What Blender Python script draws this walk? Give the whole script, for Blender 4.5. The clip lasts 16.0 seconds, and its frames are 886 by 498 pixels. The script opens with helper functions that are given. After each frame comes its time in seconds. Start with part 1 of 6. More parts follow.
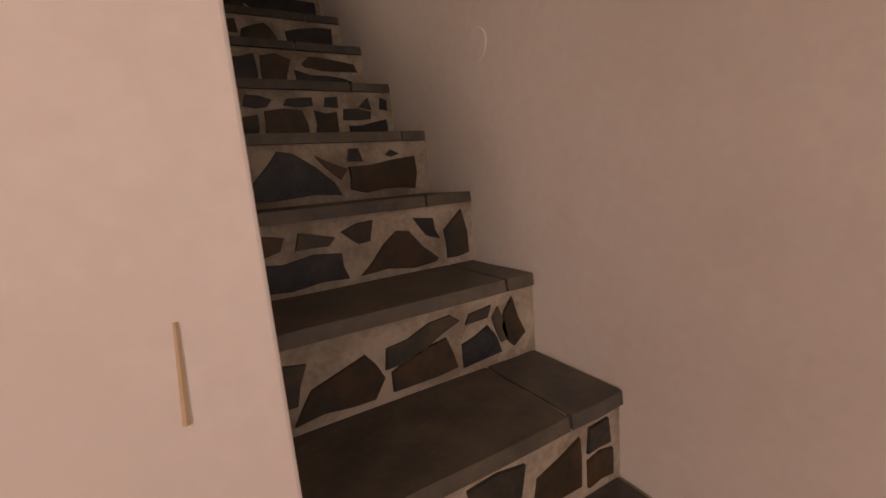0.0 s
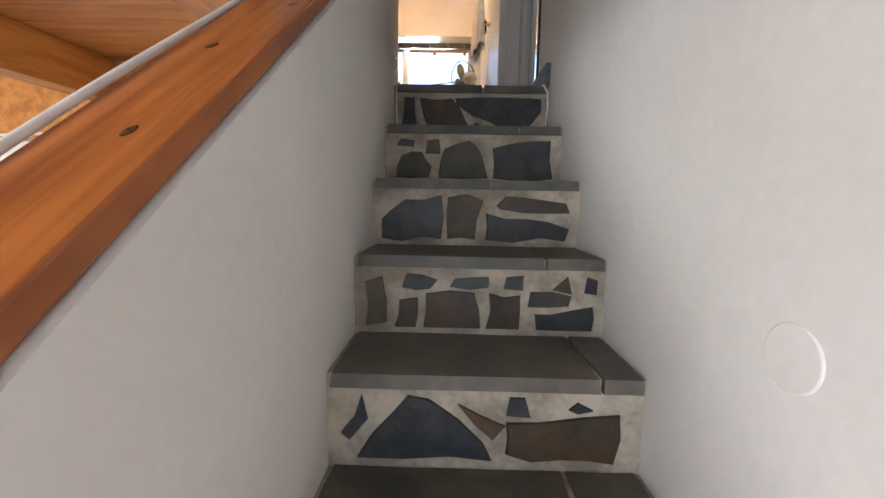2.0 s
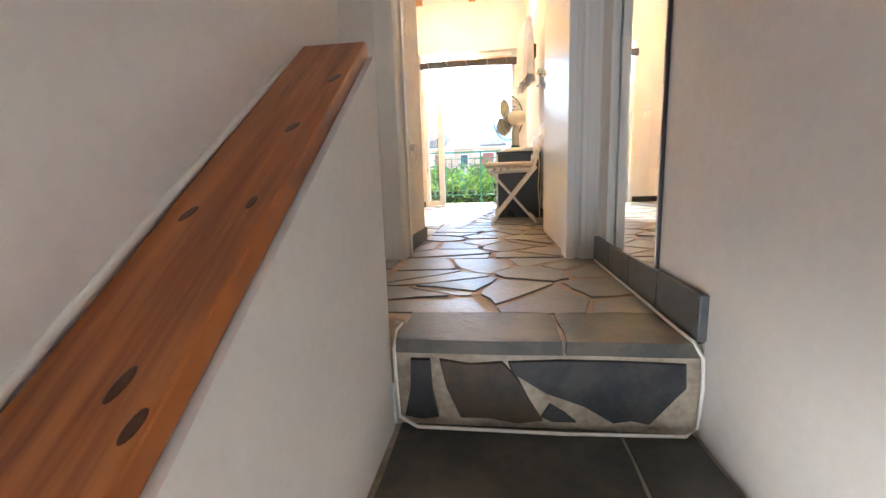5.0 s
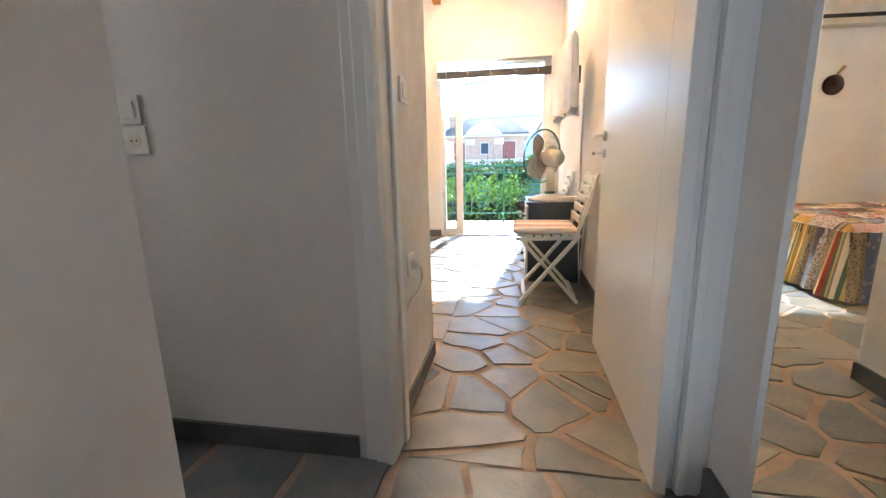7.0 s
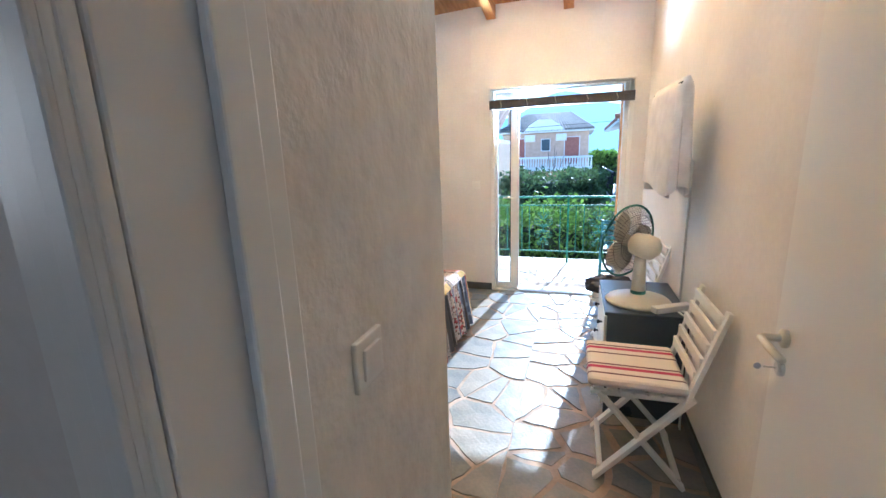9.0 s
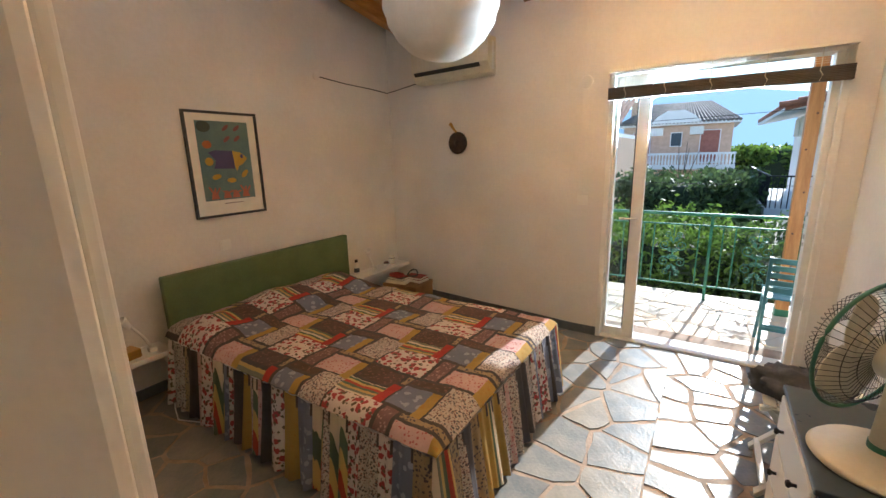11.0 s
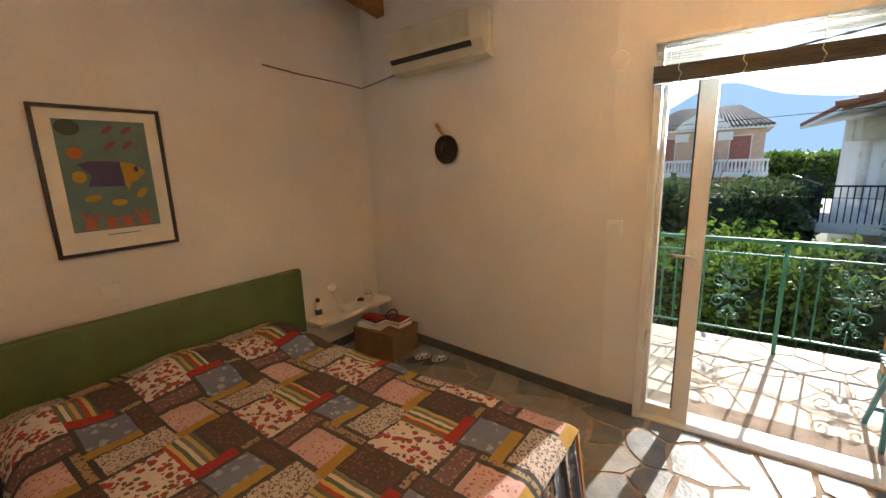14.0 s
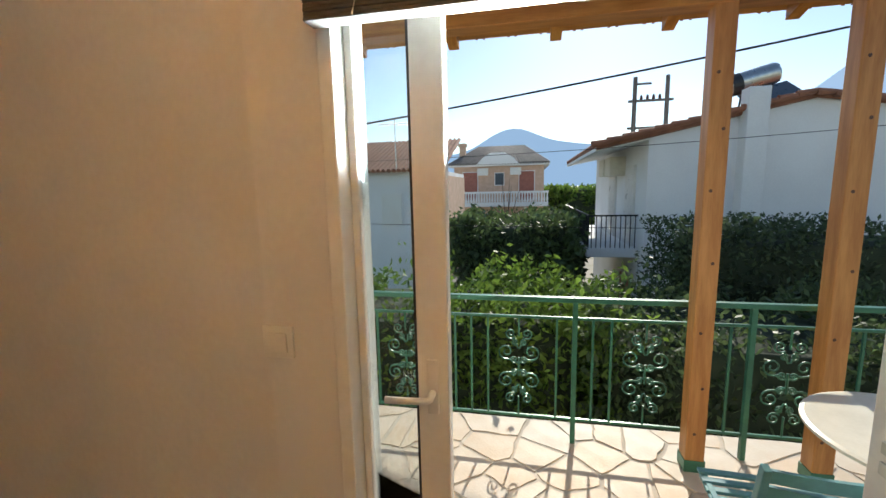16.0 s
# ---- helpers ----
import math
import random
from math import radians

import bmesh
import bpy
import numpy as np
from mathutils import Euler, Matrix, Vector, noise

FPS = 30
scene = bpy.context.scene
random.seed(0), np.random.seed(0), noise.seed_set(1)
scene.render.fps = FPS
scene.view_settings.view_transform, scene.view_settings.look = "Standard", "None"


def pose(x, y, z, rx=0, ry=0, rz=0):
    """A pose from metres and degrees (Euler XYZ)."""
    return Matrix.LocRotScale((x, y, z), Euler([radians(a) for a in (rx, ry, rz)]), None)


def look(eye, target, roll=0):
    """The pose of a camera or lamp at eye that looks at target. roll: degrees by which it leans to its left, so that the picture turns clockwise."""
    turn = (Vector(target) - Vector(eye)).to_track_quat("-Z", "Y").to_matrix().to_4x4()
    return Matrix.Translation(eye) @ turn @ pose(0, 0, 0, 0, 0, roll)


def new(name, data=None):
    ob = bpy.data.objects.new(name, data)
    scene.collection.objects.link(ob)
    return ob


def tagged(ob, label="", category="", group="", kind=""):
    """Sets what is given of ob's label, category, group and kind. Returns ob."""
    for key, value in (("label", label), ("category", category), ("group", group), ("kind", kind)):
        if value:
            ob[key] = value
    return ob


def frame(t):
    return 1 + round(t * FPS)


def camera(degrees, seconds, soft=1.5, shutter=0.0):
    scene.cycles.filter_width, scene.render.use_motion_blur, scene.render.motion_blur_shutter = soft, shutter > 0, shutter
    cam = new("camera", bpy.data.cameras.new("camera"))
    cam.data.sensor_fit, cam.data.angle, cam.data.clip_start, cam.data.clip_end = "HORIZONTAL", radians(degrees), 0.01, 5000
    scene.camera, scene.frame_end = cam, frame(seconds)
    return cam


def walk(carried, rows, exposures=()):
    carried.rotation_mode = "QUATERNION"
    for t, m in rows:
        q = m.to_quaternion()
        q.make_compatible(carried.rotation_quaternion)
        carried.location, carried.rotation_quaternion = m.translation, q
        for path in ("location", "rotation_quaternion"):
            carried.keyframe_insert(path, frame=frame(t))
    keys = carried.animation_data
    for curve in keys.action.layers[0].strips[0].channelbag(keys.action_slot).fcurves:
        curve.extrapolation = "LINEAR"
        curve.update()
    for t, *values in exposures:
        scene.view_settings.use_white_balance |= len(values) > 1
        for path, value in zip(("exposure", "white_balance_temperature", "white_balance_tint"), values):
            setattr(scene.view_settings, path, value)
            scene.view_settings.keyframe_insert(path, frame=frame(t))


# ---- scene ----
cam = camera(94.5, 16.0)
PATH = [
    (0, (-0.037, -2.535, -1.068), (0.936, -0.820, -1.400), -4.9),
    (0.5, (0.066, -2.481, -0.961), (0.785, -0.634, -1.227), -1.3),
    (1, (0.137, -2.296, -0.845), (0.542, -0.355, -1.104), -0.1),
    (1.5, (0.216, -2.172, -0.704), (0.397, -0.194, -0.936), 0.9),
    (2, (0.266, -2.033, -0.510), (0.232, -0.048, -0.752), 1.1),
    (2.5, (0.239, -1.863, -0.379), (0.087, 0.112, -0.659), 1.0),
    (3, (0.231, -1.726, -0.253), (0.037, 0.244, -0.539), 0.7),
    (3.5, (0.246, -1.564, -0.059), (0.023, 0.403, -0.344), 0.2),
    (4, (0.213, -1.383, 0.046), (-0.020, 0.585, -0.227), -0.3),
    (4.5, (0.230, -1.209, 0.178), (0.015, 0.756, -0.129), -1.3),
    (5, (0.250, -1.013, 0.361), (-0.006, 0.944, 0.038), -1.9),
    (7.5, (0.166, -0.025, 1.035), (-0.212, 1.891, 0.607), -1.5),
    (8, (0.151, 0.17, 1.193), (-0.293, 2.068, 0.746), -2.4),
    (8.5, (0.086, 0.436, 1.395), (-0.427, 2.317, 0.947), -2.5),
    (9, (0.096, 0.697, 1.459), (-0.515, 2.551, 1.027), -2.0),
    (9.5, (0.105, 1.036, 1.504), (-0.621, 2.851, 1.083), -1.2),
    (10, (0.024, 1.367, 1.523), (-0.826, 3.123, 1.082), -1.2),
    (12.5, (-0.103, 1.712, 1.578), (-1.337, 3.208, 1.09), -1.6),
    (13, (-0.136, 1.869, 1.528), (-1.357, 3.318, 0.889), -2.3),
    (13.5, (-0.217, 2.139, 1.537), (-1.531, 3.547, 0.998), -2.8),
    (14, (-0.378, 2.546, 1.556), (-1.518, 4.139, 1.151), -1.8),
    (14.5, (-0.357, 3.004, 1.543), (-1.07, 4.842, 1.208), -0.2),
    (15, (-0.318, 3.408, 1.538), (-0.656, 5.354, 1.225), -0.2),
    (15.5, (-0.335, 3.766, 1.555), (-0.555, 5.731, 1.252), -1.4),
    (16, (-0.292, 4.117, 1.556), (-0.696, 6.054, 1.267), -1.2),
]

EXPOSURES = [(0, -0.85, 8900, 40), (0.5, -0.25, 6600, 20), (1, 0.35, 5950, 12), (1.5, 0.85, 5750, 9), (2, 1.15, 5700, 10), (3, 1.55, 5750, 10), (4, 2.0, 5850, 10), (5, 2.4, 5750, 10), (7.5, 1.95, 4850, 5),
             (8.5, 1.55, 4500, 5), (9.5, 1.3, 4550, 3), (10, 1.1, 4900, 4), (12.5, 0.7, 5850, 10), (13.5, 0.65, 5950, 10), (14.5, 0.5, 6600, 8), (15.5, 0.25, 6500, 8), (16, 0.1, 6500, 8)]
walk(cam, [(t, look(eye, target, roll)) for t, eye, target, roll in PATH], EXPOSURES)

# ---- light ----
SUN = Vector((0.15, 1.0, 0.56)).normalized()
world = bpy.data.worlds.new("sky")
scene.world = world
world.use_nodes = True
sky = world.node_tree.nodes.new("ShaderNodeTexSky")
sky.sky_type, sky.sun_disc = "NISHITA", False
sky.sun_elevation, sky.sun_rotation = math.asin(SUN.z), math.atan2(SUN.x, SUN.y)
sky.air_density, sky.dust_density = 1.0, 0.15
back = world.node_tree.nodes["Background"]
back.inputs[1].default_value = 0.15
world.node_tree.links.new(sky.outputs[0], back.inputs[0])
sun = new("sun", bpy.data.lights.new("sun", "SUN"))
sun.data.energy, sun.data.angle, sun.data.color = 5.0, radians(0.6), (1.0, 0.93, 0.82)
sun.matrix_world = look(SUN * 30, (0, 0, 0))


def fill_light(name, eye, target, w, h, watts, color, spread=180):
    """An added area lamp that stands in for daylight."""
    ob = new(name, bpy.data.lights.new(name, "AREA"))
    ob.data.shape, ob.data.size, ob.data.size_y = "RECTANGLE", w, h
    ob.data.energy, ob.data.color, ob.data.spread = watts, color, radians(spread)
    ob.matrix_world = look(eye, target)


# added fill lamps: light thrown up by the sunlit balcony, and unseen sources in the lower rooms
# Extra lamp in the balcony door, aimed up to brighten the bedroom.
fill_light("balcony_bounce_fill", (-0.1, 5.04, 1.70), (-0.5, 4.04, 2.78), 1.2, 0.36, 135, (0.80, 0.94, 1.0), 78)
# Added to brighten the stairs; the entrance and window behind are invented.
fill_light("entrance_fill", (-0.25, -4.15, -0.95), (0.75, -1.6, -0.6), 0.9, 1.7, 10, (1.0, 0.98, 0.98))
fill_light("lower_room_fill", (-2.1, -4.15, -0.5), (-1.6, -2.0, -0.2), 1.7, 0.9, 58, (1.0, 0.95, 0.86))
# Lamp added inside the windowless side room to lift the hall wall.
fill_light("side_room_fill", (-2.25, -0.10, 1.6), (-0.9, 0.75, 1.1), 0.7, 0.8, 6.0, (1.0, 0.82, 0.66))


# ---- materials ----
def mat(name, a, b=None, rough=0.7, metal=0.0, scale=6.0, fine=80.0, bump=0.1, rnd=0.0, stretch=(1, 1, 1), depth=0.004, coat=0.0, rough_var=0.1):
    """Two tones mixed by noise at two scales, with fine relief; rnd shifts the brightness from piece to piece."""
    m = bpy.data.materials.new(name)
    m.use_nodes = True
    nt = m.node_tree
    n, ln = nt.nodes, nt.links.new
    bs = n["Principled BSDF"]
    bs.inputs["Metallic"].default_value = metal
    bs.inputs["Coat Weight"].default_value = coat
    co = n.new("ShaderNodeTexCoord")
    mp = n.new("ShaderNodeMapping")
    mp.inputs["Scale"].default_value = stretch
    ln(co.outputs["Object"], mp.inputs[0])
    n1, n2 = n.new("ShaderNodeTexNoise"), n.new("ShaderNodeTexNoise")
    n1.inputs["Scale"].default_value, n2.inputs["Scale"].default_value = scale, fine
    n1.inputs["Detail"].default_value = 5
    ln(mp.outputs[0], n1.inputs[0]), ln(mp.outputs[0], n2.inputs[0])
    add = n.new("ShaderNodeMath")
    add.operation = "MULTIPLY_ADD"
    add.inputs[1].default_value = 0.3
    ln(n2.outputs[0], add.inputs[0]), ln(n1.outputs[0], add.inputs[2])
    rng = n.new("ShaderNodeMapRange")
    rng.inputs[1].default_value, rng.inputs[2].default_value = 0.50, 0.80
    ln(add.outputs[0], rng.inputs[0])
    mix = n.new("ShaderNodeMix")
    mix.data_type = "RGBA"
    mix.inputs[6].default_value = (*a, 1)
    mix.inputs[7].default_value = (*(b or [c * 0.82 for c in a]), 1)
    ln(rng.outputs[0], mix.inputs[0])
    out = mix.outputs[2]
    if rnd:
        oi, hs, mr = n.new("ShaderNodeObjectInfo"), n.new("ShaderNodeHueSaturation"), n.new("ShaderNodeMapRange")
        mr.inputs[3].default_value, mr.inputs[4].default_value = 1 - rnd, 1 + rnd
        ln(oi.outputs["Random"], mr.inputs[0]), ln(mr.outputs[0], hs.inputs["Value"])
        ln(out, hs.inputs["Color"])
        out = hs.outputs[0]
    ln(out, bs.inputs["Base Color"])
    rr = n.new("ShaderNodeMapRange")
    rr.inputs[3].default_value, rr.inputs[4].default_value = max(0.03, rough - rough_var), min(1, rough + rough_var)
    ln(n1.outputs[0], rr.inputs[0]), ln(rr.outputs[0], bs.inputs["Roughness"])
    if bump:
        bp = n.new("ShaderNodeBump")
        bp.inputs["Strength"].default_value, bp.inputs["Distance"].default_value = bump, depth
        ln(add.outputs[0], bp.inputs["Height"]), ln(bp.outputs[0], bs.inputs["Normal"])
    return m


def stone_mat(name, tones, rough, scale=7.0, bump=0.6):
    """Natural stone: each piece takes its tone from a ramp by Object Info's Random."""
    m = mat(name, tones[0], tones[1], rough, 0, scale, 60, bump, depth=0.006)
    nt = m.node_tree
    n, ln = nt.nodes, nt.links.new
    oi, ramp, mix = n.new("ShaderNodeObjectInfo"), n.new("ShaderNodeValToRGB"), n.new("ShaderNodeMix")
    ramp.color_ramp.interpolation = "CONSTANT"
    el = ramp.color_ramp.elements
    for i, c in enumerate(tones):
        e = el[i] if i < 2 else el.new(i / len(tones))
        e.position, e.color = i / len(tones), (*c, 1)
    ln(oi.outputs["Random"], ramp.inputs[0])
    mix.data_type, mix.blend_type = "RGBA", "MIX"
    mix.inputs[0].default_value = 0.45
    bs = n["Principled BSDF"]
    old = bs.inputs["Base Color"].links[0].from_socket
    ln(old, mix.inputs[6]), ln(ramp.outputs[0], mix.inputs[7]), ln(mix.outputs[2], bs.inputs["Base Color"])
    return m


PLASTER = mat("white_plaster", (0.78, 0.755, 0.72), (0.70, 0.67, 0.63), 0.9, 0, 1.6, 45, 0.35, depth=0.006)
ROUGH_PLASTER = mat("brushed_plaster", (0.78, 0.75, 0.70), (0.71, 0.68, 0.63), 0.85, 0, 9, 26, 0.8, depth=0.012)
PAINT = mat("white_gloss_paint", (0.78, 0.77, 0.73), (0.77, 0.76, 0.72), 0.30, 0, 2, 60, 0.0, rough_var=0.01)
PVC = mat("white_frame", (0.80, 0.79, 0.75), (0.72, 0.70, 0.65), 0.3, 0, 3, 50, 0.05)
PLASTIC = mat("white_plastic", (0.80, 0.79, 0.74), (0.74, 0.72, 0.66), 0.38, 0, 8, 90, 0.03)
CREAM = mat("cream_plastic", (0.72, 0.68, 0.56), (0.64, 0.60, 0.48), 0.4, 0, 8, 90, 0.03)
MORTAR = mat("mortar", (0.50, 0.44, 0.35), (0.26, 0.22, 0.17), 0.95, 0, 9, 70, 0.8, depth=0.008)
GROUT = mat("pink_grout", (0.40, 0.31, 0.24), (0.27, 0.205, 0.155), 0.9, 0, 6, 60, 0.7, depth=0.006)
SLATE = stone_mat("slate", [(0.12, 0.135, 0.145), (0.26, 0.245, 0.21), (0.18, 0.165, 0.135), (0.085, 0.10, 0.115), (0.18, 0.19, 0.195), (0.28, 0.245, 0.19)], 0.36)
TREAD = stone_mat("tread_slate", [(0.050, 0.056, 0.050), (0.15, 0.13, 0.10), (0.075, 0.074, 0.062), (0.095, 0.08, 0.058)], 0.5, 11.0)
RISER_DARK = mat("riser_dark", (0.012, 0.015, 0.021), (0.04, 0.04, 0.038), 0.5, 0, 14, 70, 0.9, 0.3, depth=0.006)
RISER_BROWN = mat("riser_brown", (0.075, 0.042, 0.018), (0.03, 0.027, 0.02), 0.55, 0, 14, 70, 0.9, 0.3, depth=0.006)
RISER_GREY = mat("riser_grey", (0.035, 0.036, 0.034), (0.085, 0.065, 0.038), 0.55, 0, 14, 70, 0.9, 0.3, depth=0.006)
BASE = mat("slate_baseboard", (0.07, 0.08, 0.085), (0.12, 0.12, 0.115), 0.5, 0, 9, 60, 0.4)
PALE = stone_mat("pale_stone", [(0.68, 0.58, 0.45), (0.62, 0.48, 0.33), (0.70, 0.63, 0.52), (0.60, 0.54, 0.46), (0.70, 0.53, 0.36)], 0.6)
PALE_GROUT = mat("pale_grout", (0.62, 0.54, 0.44), (0.52, 0.45, 0.36), 0.9, 0, 8, 70, 0.6)
CAPWOOD = mat("varnished_pine", (0.44, 0.145, 0.030), (0.22, 0.06, 0.016), 0.36, 0, 3.0, 14, 0.06, stretch=(12, 0.7, 1), coat=0.2)
KNOT = mat("pine_knot", (0.05, 0.016, 0.008), (0.09, 0.03, 0.012), 0.3, 0, 30, 90, 0.1)
BEAM = mat("orange_pine", (0.56, 0.26, 0.062), (0.38, 0.15, 0.03), 0.45, 0, 3, 18, 0.12, stretch=(8, 1, 8))
PLANK = mat("pine_plank", (0.52, 0.24, 0.065), (0.36, 0.15, 0.04), 0.45, 0, 3, 18, 0.12, stretch=(1, 9, 9))
POST = mat("pine_post", (0.56, 0.26, 0.075), (0.40, 0.16, 0.04), 0.45, 0, 3, 18, 0.12, stretch=(8, 8, 0.8))
GREEN_METAL = mat("green_enamel", (0.05, 0.20, 0.12), (0.035, 0.14, 0.085), 0.35, 0.1, 9, 80, 0.1)
HEADBOARD = mat("green_vinyl", (0.12, 0.17, 0.055), (0.09, 0.13, 0.042), 0.5, 0, 5, 90, 0.15)
TEAL = mat("teal_paint", (0.10, 0.28, 0.30), (0.07, 0.20, 0.23), 0.45, 0, 8, 60, 0.15)
NAVY = mat("dark_cabinet", (0.035, 0.055, 0.075), (0.05, 0.07, 0.09), 0.3, 0, 4, 60, 0.05)
BLACK = mat("black_plastic", (0.02, 0.02, 0.022), (0.03, 0.03, 0.03), 0.45, 0, 9, 60, 0.05)
IRON = mat("black_iron", (0.02, 0.02, 0.022), (0.035, 0.033, 0.03), 0.5, 0.4, 9, 60, 0.05)
BRONZE = mat("aged_bronze", (0.07, 0.045, 0.025), (0.03, 0.022, 0.016), 0.4, 0.7, 12, 60, 0.3)
STEEL = mat("steel", (0.6, 0.6, 0.58), (0.5, 0.5, 0.48), 0.3, 1.0, 9, 60, 0.03)
CLOTH = mat("white_cloth", (0.78, 0.77, 0.76), (0.68, 0.67, 0.67), 0.95, 0, 12, 200, 0.3)
PAPER = mat("white_paper", (0.80, 0.77, 0.70), (0.74, 0.70, 0.62), 0.9, 0, 9, 90, 0.1)
RATTAN = mat("dark_wood_blind", (0.045, 0.038, 0.034), (0.08, 0.07, 0.06), 0.6, 0, 8, 50, 0.3, stretch=(1, 8, 8))
CARDBOARD = mat("brown_box", (0.22, 0.125, 0.05), (0.16, 0.09, 0.035), 0.8, 0, 5, 60, 0.2)
RED = mat("red_cover", (0.30, 0.02, 0.02), (0.20, 0.015, 0.015), 0.6)
GOLD = mat("gold_card", (0.45, 0.26, 0.04), (0.34, 0.18, 0.03), 0.4, 0.2)
DARKRED = mat("dark_brown_cover", (0.07, 0.03, 0.025), (0.05, 0.02, 0.02), 0.6)
GREENPL = mat("green_plastic", (0.03, 0.33, 0.03), (0.02, 0.25, 0.02), 0.35)
BLUEPL = mat("blue_plastic", (0.02, 0.06, 0.35), (0.02, 0.04, 0.25), 0.35)
TILE = mat("terracotta", (0.36, 0.15, 0.085), (0.25, 0.11, 0.07), 0.8, 0, 4, 40, 0.3, 0.25)
GREYTILE = mat("grey_tile", (0.17, 0.15, 0.14), (0.12, 0.11, 0.10), 0.8, 0, 4, 40, 0.3)
HOUSE = mat("white_render", (0.86, 0.86, 0.85), (0.77, 0.77, 0.76), 0.9, 0, 0.6, 30, 0.2)
PEACH = mat("peach_brick", (0.66, 0.46, 0.34), (0.56, 0.38, 0.27), 0.9, 0, 3, 30, 0.3)
SHUTTER = mat("red_brown_shutter", (0.36, 0.13, 0.09), (0.28, 0.10, 0.07), 0.6)
EARTH = mat("garden_ground", (0.28, 0.27, 0.18), (0.42, 0.38, 0.30), 0.95, 0, 0.4, 12, 0.4)
ASPHALT = mat("concrete_drive", (0.30, 0.28, 0.26), (0.22, 0.21, 0.20), 0.95, 0, 0.8, 30, 0.3)
CORE = mat("inner_shade", (0.028, 0.042, 0.018), (0.04, 0.052, 0.024), 0.9, 0, 5, 40, 0.5)
BARK = mat("bark", (0.10, 0.075, 0.05), (0.06, 0.045, 0.03), 0.9, 0, 12, 60, 0.8)
GREYWOOD = mat("grey_pole", (0.16, 0.15, 0.14), (0.11, 0.10, 0.095), 0.9)
SKIN = mat("terrazzo_floor", (0.42, 0.20, 0.10), (0.33, 0.15, 0.08), 0.4, 0, 3, 40, 0.1)
CHARCOAL = mat("dark_clothes", (0.045, 0.05, 0.06), (0.09, 0.09, 0.10), 0.95, 0, 9, 90, 0.5)


def leaf_mat(name, a, b):
    m = mat(name, a, b, 0.55, 0, 2.5, 30, 0)
    nt = m.node_tree
    n, ln = nt.nodes, nt.links.new
    geo, hs, mr = n.new("ShaderNodeNewGeometry"), n.new("ShaderNodeHueSaturation"), n.new("ShaderNodeMapRange")
    mr.inputs[3].default_value, mr.inputs[4].default_value = 0.5, 1.5
    bs = n["Principled BSDF"]
    old = bs.inputs["Base Color"].links[0].from_socket
    ln(geo.outputs["Random Per Island"], mr.inputs[0]), ln(mr.outputs[0], hs.inputs["Value"])
    ln(old, hs.inputs["Color"]), ln(hs.outputs[0], bs.inputs["Base Color"])
    tr, ad = n.new("ShaderNodeBsdfTranslucent"), n.new("ShaderNodeMixShader")
    ln(hs.outputs[0], tr.inputs[0])
    ad.inputs[0].default_value = 0.4
    ln(bs.outputs[0], ad.inputs[1]), ln(tr.outputs[0], ad.inputs[2]), ln(ad.outputs[0], n["Material Output"].inputs[0])
    return m


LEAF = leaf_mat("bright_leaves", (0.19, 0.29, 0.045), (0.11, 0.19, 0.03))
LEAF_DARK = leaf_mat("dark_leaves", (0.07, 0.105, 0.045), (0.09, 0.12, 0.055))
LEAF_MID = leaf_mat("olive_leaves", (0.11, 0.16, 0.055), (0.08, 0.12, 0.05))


def glass_mat():
    m = bpy.data.materials.new("window_glass")
    m.use_nodes = True
    n, ln = m.node_tree.nodes, m.node_tree.links.new
    g, t, mx, fr = n.new("ShaderNodeBsdfGlossy"), n.new("ShaderNodeBsdfTransparent"), n.new("ShaderNodeMixShader"), n.new("ShaderNodeFresnel")
    g.inputs["Roughness"].default_value = 0.01
    t.inputs[0].default_value = (0.93, 0.96, 0.96, 1)
    ln(fr.outputs[0], mx.inputs[0]), ln(t.outputs[0], mx.inputs[1]), ln(g.outputs[0], mx.inputs[2])
    ln(mx.outputs[0], n["Material Output"].inputs[0])
    return m


GLASS = glass_mat()
MIRROR = bpy.data.materials.new("mirror_silver")
MIRROR.use_nodes = True
for key, value in (("Metallic", 1.0), ("Roughness", 0.01), ("Base Color", (0.9, 0.91, 0.9, 1))):
    MIRROR.node_tree.nodes["Principled BSDF"].inputs[key].default_value = value


# Distance haze put into the surface: pale blue colour with its own glow.
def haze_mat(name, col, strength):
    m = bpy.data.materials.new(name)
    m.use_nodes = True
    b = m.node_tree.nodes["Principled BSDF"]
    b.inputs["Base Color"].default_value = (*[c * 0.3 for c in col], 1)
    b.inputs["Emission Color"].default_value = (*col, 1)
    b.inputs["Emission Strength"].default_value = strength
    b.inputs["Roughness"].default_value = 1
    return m


